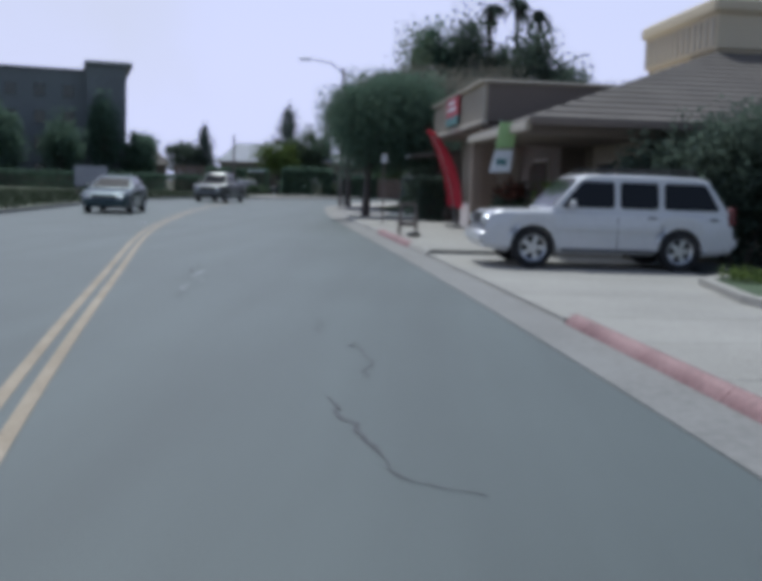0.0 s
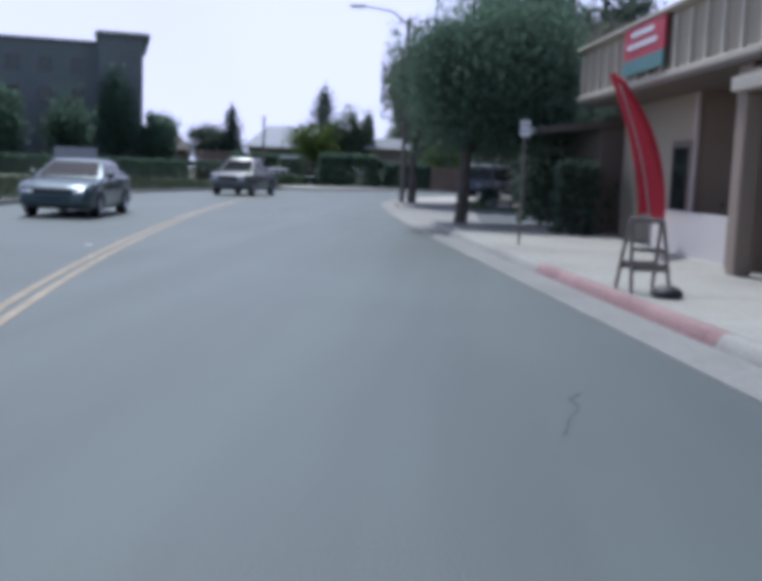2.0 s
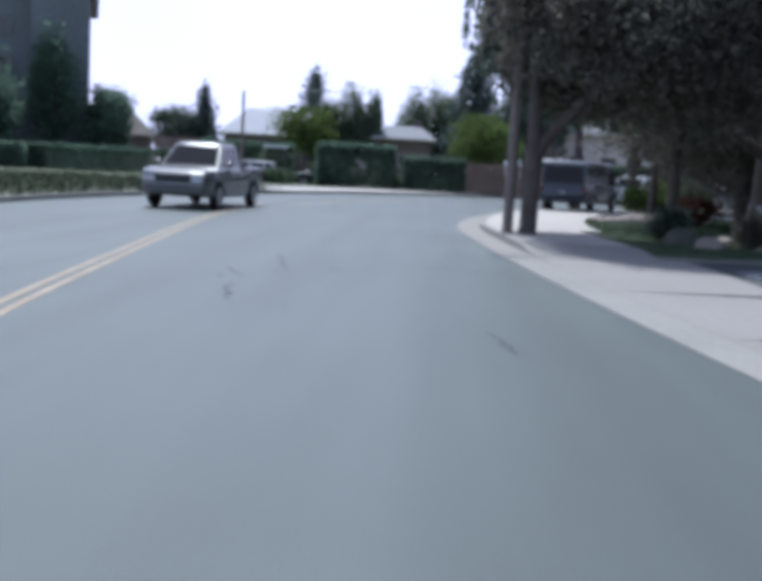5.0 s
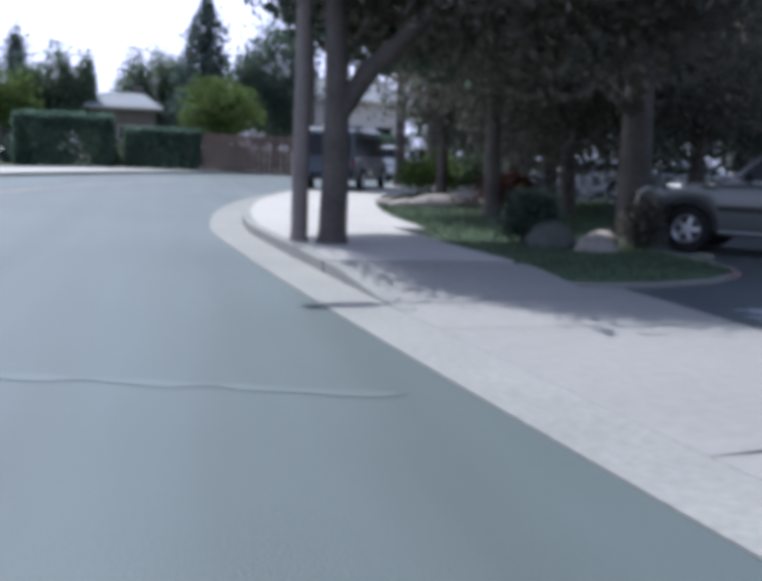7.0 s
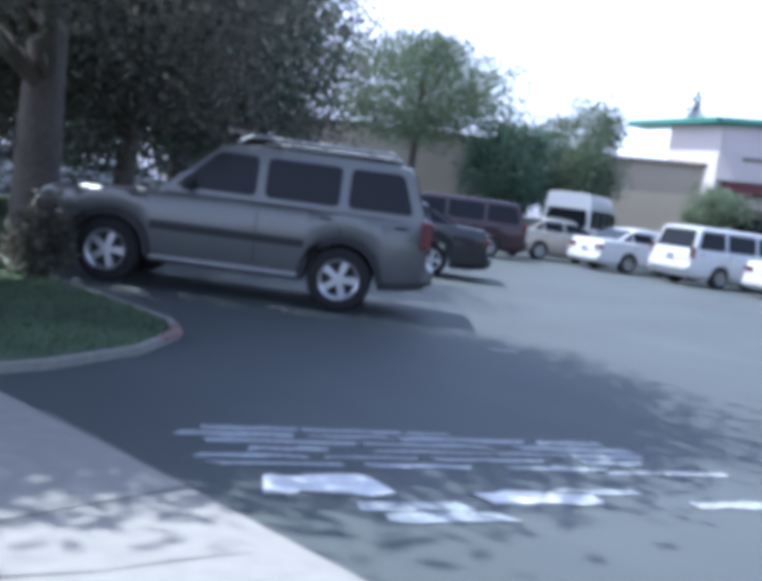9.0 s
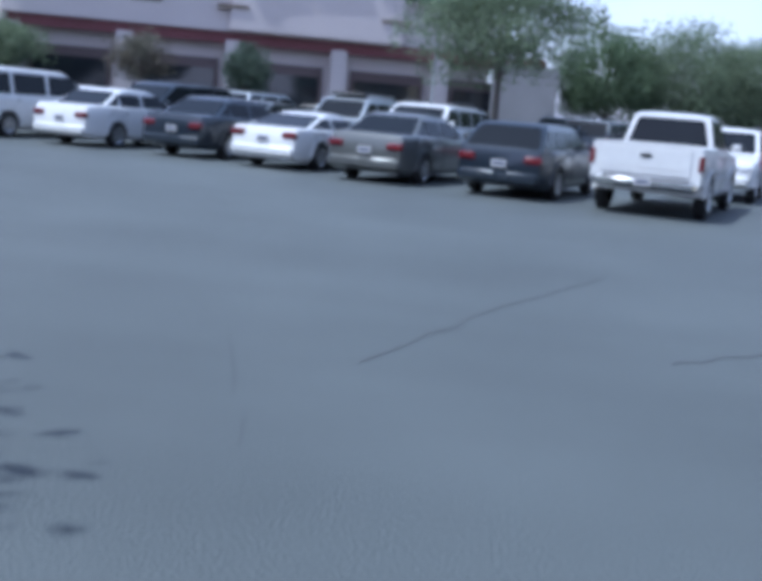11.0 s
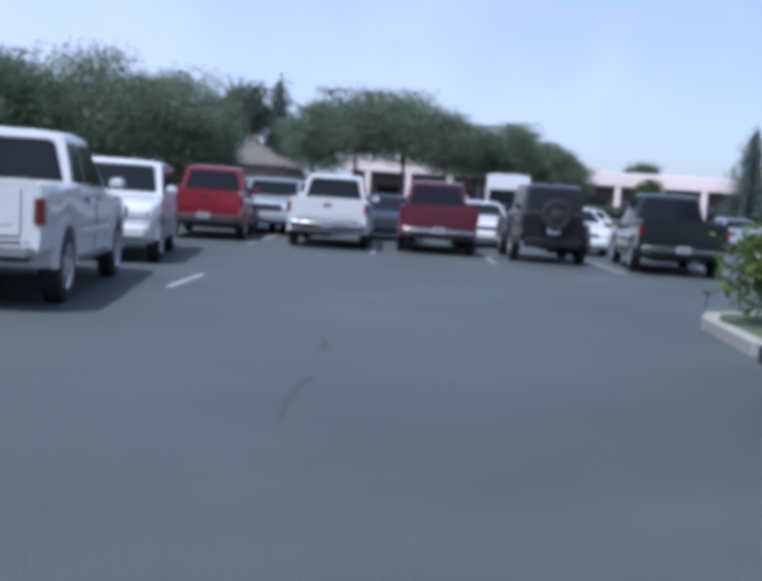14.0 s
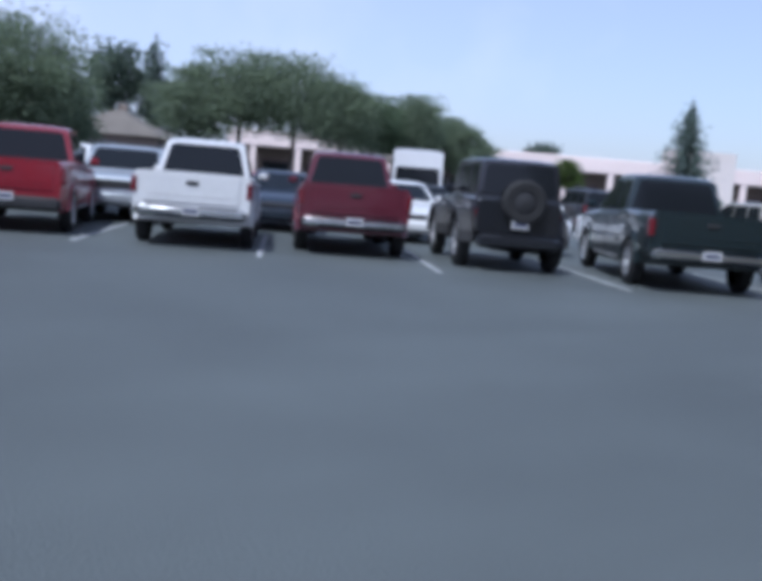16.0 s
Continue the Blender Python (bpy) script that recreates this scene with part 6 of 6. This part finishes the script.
# ---- trees round the lot ----
tree("lot_tree", 27.2, 84.6, "tall airy drooping tree by the lot", LEAF_SOFT, 9.4, 0.19, 6.9, (4.9, 4.4, 2.6), 26000, 0.085, 60, hang=1.6, seed=131)
tree("lot_tree", 33.3, 80.2, "rounded green tree by the lot", LEAF_SOFT, 6.8, 0.15, 4.1, (2.3, 2.3, 2.9), 16000, 0.09, 46, seed=132)
tree("lot_tree", 30.1, 81.6, "rounded green tree by the lot", LEAF_OLIVE, 5.8, 0.15, 3.3, (2.2, 2.3, 2.3), 16000, 0.09, 46, seed=133)
tree("lot_tree", 37.6, 55.6, "airy pale green tree before the market", LEAF_SOFT, 7.4, 0.14, 5.5, (3.8, 3.8, 2.4), 22000, 0.08, 60, hang=1.3, seed=134)
tree("lot_tree", 42.5, 77.8, "small pale green tree before the market", LEAF_SOFT, 4.4, 0.1, 3.0, (1.8, 1.9, 1.3), 7000, 0.08, 40, seed=135)
tree("lot_tree", 42.5, 71.4, "small bronze tree before the market", LEAF_RED, 4.2, 0.1, 2.9, (1.5, 1.5, 1.2), 3500, 0.08, 34, seed=137)
tree("lot_tree", 42.5, 66.6, "small green tree before the market", LEAF_DARK, 4.0, 0.1, 2.6, (1.1, 1.2, 1.3), 5000, 0.08, 40, seed=136)
for i, (x, y, h, rx) in enumerate(((51.5, 49.6, 7.0, 3.4), (52.0, 45.6, 7.2, 3.8), (52.0, 41.8, 6.7, 3.3), (54.6, 39.6, 5.0, 2.2))):
    tree("row_tree", x, y, "broad green tree in the row beyond the lot", LEAF_SOFT if i else LEAF_MID, h, 0.16, h * 0.6, (rx, rx, h * 0.42), 36000, 0.075, 110, spread=0.17, seed=140 + i, group="trees beyond the lot")
for i, (x, y, h, rx) in enumerate(((70.3, 27.0, 8.0, 2.8), (69.2, 24.2, 9.8, 3.7), (68.4, 20.8, 9.9, 3.7), (67.6, 17.8, 8.6, 2.6), (69.0, 14.2, 7.8, 2.1), (69.5, 11.0, 8.6, 2.4), (70.8, 6.0, 7.0, 2.4), (71.8, 2.8, 5.7, 1.8))):
    tree("row_tree", x, y, "broad drooping green tree beyond the trucks", LEAF_MID if i == 4 else LEAF_SOFT, h, 0.16, h * 0.72, (rx, rx, h * 0.3), 20000, 0.095, 48, spread=0.27, hang=1.2, seed=150 + i, group="trees beyond the lot")
conifer("fir", 96.8, 19.8, "tall dark fir beyond the mall", 12.0, 4.0, 5000, 0.26, 161)
conifer("fir", 71.0, 94.5, "dark fir tip behind the market", 13.2, 2.6, 2400, 0.22, 166)
tree("far_tree", 95.7, 23.8, "dark round tree beyond the mall", LEAF_DARK, 11.6, 0.25, 8.4, (2.9, 2.9, 3.2), 3500, 0.24, 45, seed=162)
tree("far_tree", 95.8, -26.1, "round dark green tree behind the mall roof", LEAF_DARK, 7.8, 0.2, 5.8, (2.6, 2.6, 2.0), 2600, 0.22, 40, seed=163)
conifer("fir", 43.2, 13.4, "pointed green conifer at the lot's edge", 6.0, 1.6, 10000, 0.085, 164, 0.8)
tree("lot_tree", 54.6, 9.8, "small round yellow-green tree by the mall", LEAF_YELLOW, 3.7, 0.08, 2.75, (1.0, 1.0, 0.85), 4000, 0.08, 30, seed=165)
for i, (x, y, rx) in enumerate(((66, 34, 4), (70, 30, 4), (62, 40, 3.5), (76, -4, 3.5), (69, -15, 3.5), (62, -25, 3.5), (45.5, 10.5, 1.6))):
    bush("hedge", x, y, "dark green hedge at the lot's far side", LEAF_DARK, (rx, 1.4, 0.9), 0, 2600, 0.15, 170 + i, -30, True, "hedges round the lot", "hedge")
for i, (x, y) in enumerate(((30.5, 57.6), (63.0, 12.0))):
    t = thing("lot_lamp", "thin lot lamp post with a double head", "lamp post", "lot lamps", pose(x + 8, y + 0.5, 0))
    part("pole", Geo().tube([(0, 0, 0), (0, 0, 6.3)], [0.08, 0.06], 8), STEEL, t)
    for s in (-1, 1):
        part("head", Geo().box(s * 0.5, 0, 6.3, 0.7, 0.3, 0.14, soft=0.04), GREY_PLASTIC, t)

# ---- vehicles ----
# on and beside the road
vehicle("suv", "full_suv", "white", 3.7, 26.35, 97, "white sport utility vehicle nosing out of the driveway", lift=0.05)
vehicle("sedan", "sedan", "teal", -11.9, 46.8, 187, "dark teal sedan in the oncoming lane")
vehicle("pickup", "pickup", "pewter", -13.0, 71.5, 175, "dark grey pickup in the oncoming lane", category="pickup")
vehicle("suv", "trail_suv", "navy", 3.6, 104.2, -52, "dark sport utility vehicle rounding the bend")
shuttle = vehicle("shuttle_bus", "shuttle", "navy", 0.55, 88.1, -24, "dark shuttle bus with a white roof on the kerb", category="bus", lift=0.02)
part("roof_panel", Geo().box(0, -0.75, 2.13, 2.05, 4.5, 0.16, soft=0.06), PAINTS["white"], shuttle, "white roof panel")
vehicle("suv", "suv", "white", 6.2, 99.2, -45, "white sport utility vehicle parked along the bend")
vehicle("sedan", "sedan", "silver", 10.5, 103.2, -52, "silver sedan parked along the bend")
vehicle("sedan", "sedan", "navy", -13.4, 106.9, 85, "dark blue car parked before a hedge across the road")
vehicle("sedan", "wagon", "white", -18.7, 106.6, 80, "white car parked in a yard across the road")
# nosed up to the lawn
vehicle("trail_suv", "trail_suv", "pewter", 3.5, 65.05, 43.8, "silver-grey off-road sport utility vehicle with a roof rack")
vehicle("sedan", "sedan", "black", 9.7, 69.2, 43.0, "black sedan parked nose to the trees")
vehicle("minivan", "minivan", "plum", 19.2, 75.4, 44, "dark maroon minivan parked nose to the trees")
vehicle("sedan", "sedan", "white", 10.0, 86.6, 44, "white car glimpsed beyond the grove")
vehicle("sedan", "sedan", "white", 13.4, 85.6, 44, "white car glimpsed beyond the grove")
vehicle("suv", "trail_suv", "silver", 17.0, 83.6, 44, "silver car glimpsed beyond the grove")
vehicle("van", "van", "white", 29.9, 77.2, -72, "white high-roof passenger van", category="van")

HEADING = -118.0
HX, HY = -math.sin(radians(HEADING)), math.cos(radians(HEADING))


def parked(name, kind, color, tail_x, tail_y, label, group, facing=False, category="car", turn=0.0):
    """A vehicle by the place of its tail, or, when it faces the aisle, of its nose."""
    half = KINDS[kind]["L"] / 2
    ax, ay = -math.sin(radians(HEADING + turn)), math.cos(radians(HEADING + turn))
    vehicle(name, kind, color, tail_x + ax * half, tail_y + ay * half, HEADING + turn + (180 if facing else 0), label, group, category)


G1, G2 = "first row of parked cars", "row of parked trucks"
ROW1 = [
    ("pickup", "short_pickup", "white", 16.75, 53.3, "white pickup parked tail out at the row's end", "pickup"),
    ("wagon", "wagon", "navy", 18.1, 55.8, "dark blue station wagon with red tail lamps", "car"),
    ("sedan", "sedan", "pewter", 19.0, 58.5, "dark grey sedan in the first row", "car"),
    ("coupe", "sport", "white", 20.4, 60.9, "white coupe in the first row", "car"),
    ("sedan", "sedan", "navy", 21.5, 63.3, "dark sedan in the first row", "car"),
    ("sedan", "sedan", "white", 22.2, 66.3, "white sedan in the first row", "car"),
    ("minivan", "minivan", "white", 22.6, 69.4, "white minivan in the first row", "car"),
    ("sedan", "sedan", "white", 22.7, 72.4, "white sedan in the first row", "car"),
    ("sedan", "sedan", "tan", 22.4, 75.6, "champagne sedan in the first row", "car"),
]
for name, kind, color, x, y, label, cat in ROW1:
    parked(name, kind, color, x, y, label, G1, category=cat, turn=7)
opposite = [("suv", "suv", "white", "white sport utility vehicle nose to nose"), ("minivan", "minivan", "silver", "plain silver minivan"), ("sedan", "sedan", "teal", "dark teal sedan"), ("suv", "suv", "white", "white sport utility vehicle"), ("suv", "trail_suv", "silver", "silver sport utility vehicle"), ("sedan", "sedan", "pewter", "grey sedan"), ("minivan", "minivan", "navy", "dark blue minivan"), ("sedan", "sedan", "white", "white sedan"), ("suv", "suv", "silver", "silver sport utility vehicle")]
for (n0, k0, c0, x, y, l0, cat0), (name, kind, color, label) in zip(ROW1, opposite):
    d = KINDS[k0]["L"] + 0.5
    if n0 == "wagon":
        continue
    if n0 == "pickup":
        x, y = 22.68 - HX * d, 50.72 - HY * d
    parked(name, kind, color, x + HX * d, y + HY * d, label + " in the second row", "second row of parked cars", True, turn=9)
for i, (kind, color) in enumerate((("suv", "navy"), ("sedan", "silver"), ("minivan", "white"), ("sedan", "maroon"), ("sedan", "tan"), ("suv", "silver"), ("sedan", "black"))):
    x, y = 34.0 + 1.1 * i, 52.5 + 2.8 * i
    parked("suv" if kind == "suv" else kind, kind, color, x, y, "parked car in the third row before the market", "third row of parked cars")
# row of trucks
parked("pickup", "covered_pickup", "red", 30.2, 46.7, "bright red pickup with a bed cover", G2, category="pickup", turn=5)
parked("pickup", "pickup", "white", 28.2, 44.2, "white full-size pickup with its tailgate up", G2, category="pickup")
parked("pickup", "pickup", "maroon", 27.4, 41.5, "dark maroon pickup with a chrome bumper", G2, category="pickup")
parked("jeep", "jeep", "black", 25.37, 39.48, "black off-road vehicle with a spare wheel on its tail", G2, category="off-road car")
parked("pickup", "pickup", "green", 22.7, 37.9, "very dark green pickup parked tail out", G2, category="pickup", turn=-6)
parked("suv", "suv", "white", 20.2, 35.0, "white sport utility vehicle past the trucks", G2)
parked("suv", "suv", "silver", 34.2, 43.6, "silver sport utility vehicle facing the red pickup", "row facing the trucks", True)
parked("suv", "suv", "silver", 32.6, 49.2, "silver sport utility vehicle beside the red pickup", G2)
for i, (kind, color) in enumerate((("suv", "white"), ("minivan", "silver"), ("sedan", "navy"), ("sedan", "white"), ("sedan", "white"), ("sport", "white"))):
    x, y = 37.0 - 1.9 * i, 44.5 - 2.3 * i
    parked("suv" if kind == "suv" else kind, kind, color, x, y, "parked car beyond the row of trucks", "row facing the trucks", True)
for i, (kind, color) in enumerate((("sedan", "silver"), ("suv", "white"), ("sedan", "red"), ("minivan", "white"), ("sedan", "navy"), ("sedan", "white"), ("suv", "black"), ("sedan", "silver"), ("minivan", "tan"))):
    x, y = 52.0 - 2.1 * i, 38.0 - 2.6 * i
    parked("suv" if kind == "suv" else kind, kind, color, x, y, "parked car in a far row of the lot", "far row of parked cars")
for i, (kind, color) in enumerate((("suv", "navy"), ("sedan", "tan"), ("minivan", "white"), ("sedan", "black"))):
    x, y = 33.0 + 1.2 * i, 54.2 - 2.3 * i
    parked("suv" if kind == "suv" else kind, kind, color, x, y, "parked car between the rows", "middle row of parked cars", True)
vehicle("box_truck", "truck", "white", 49.5, 24.3, -126, "plain white box truck far across the lot", category="truck")
vehicle("sedan", "sedan", "navy", 9.86, 46.08, -25, "dark blue sedan parked beside the aisle")
# stall lines
stalls = thing("stall_lines", "worn white parking stall lines", "road marking", kind="structure")
for x, y, L in ((19.0, 50.45, 2.2), (27.0, 43.5, 5.6), (25.2, 41.2, 5.6), (23.2, 39.05, 5.4), (21.2, 36.6, 5.4), (29.0, 45.9, 5.6), (3.9, 61.35, 0.3)):
    part("line", Geo().box(x + HX * L / 2, y + HY * L / 2, 0.004, 0.1, L, 0.006, HEADING), STALL, stalls)
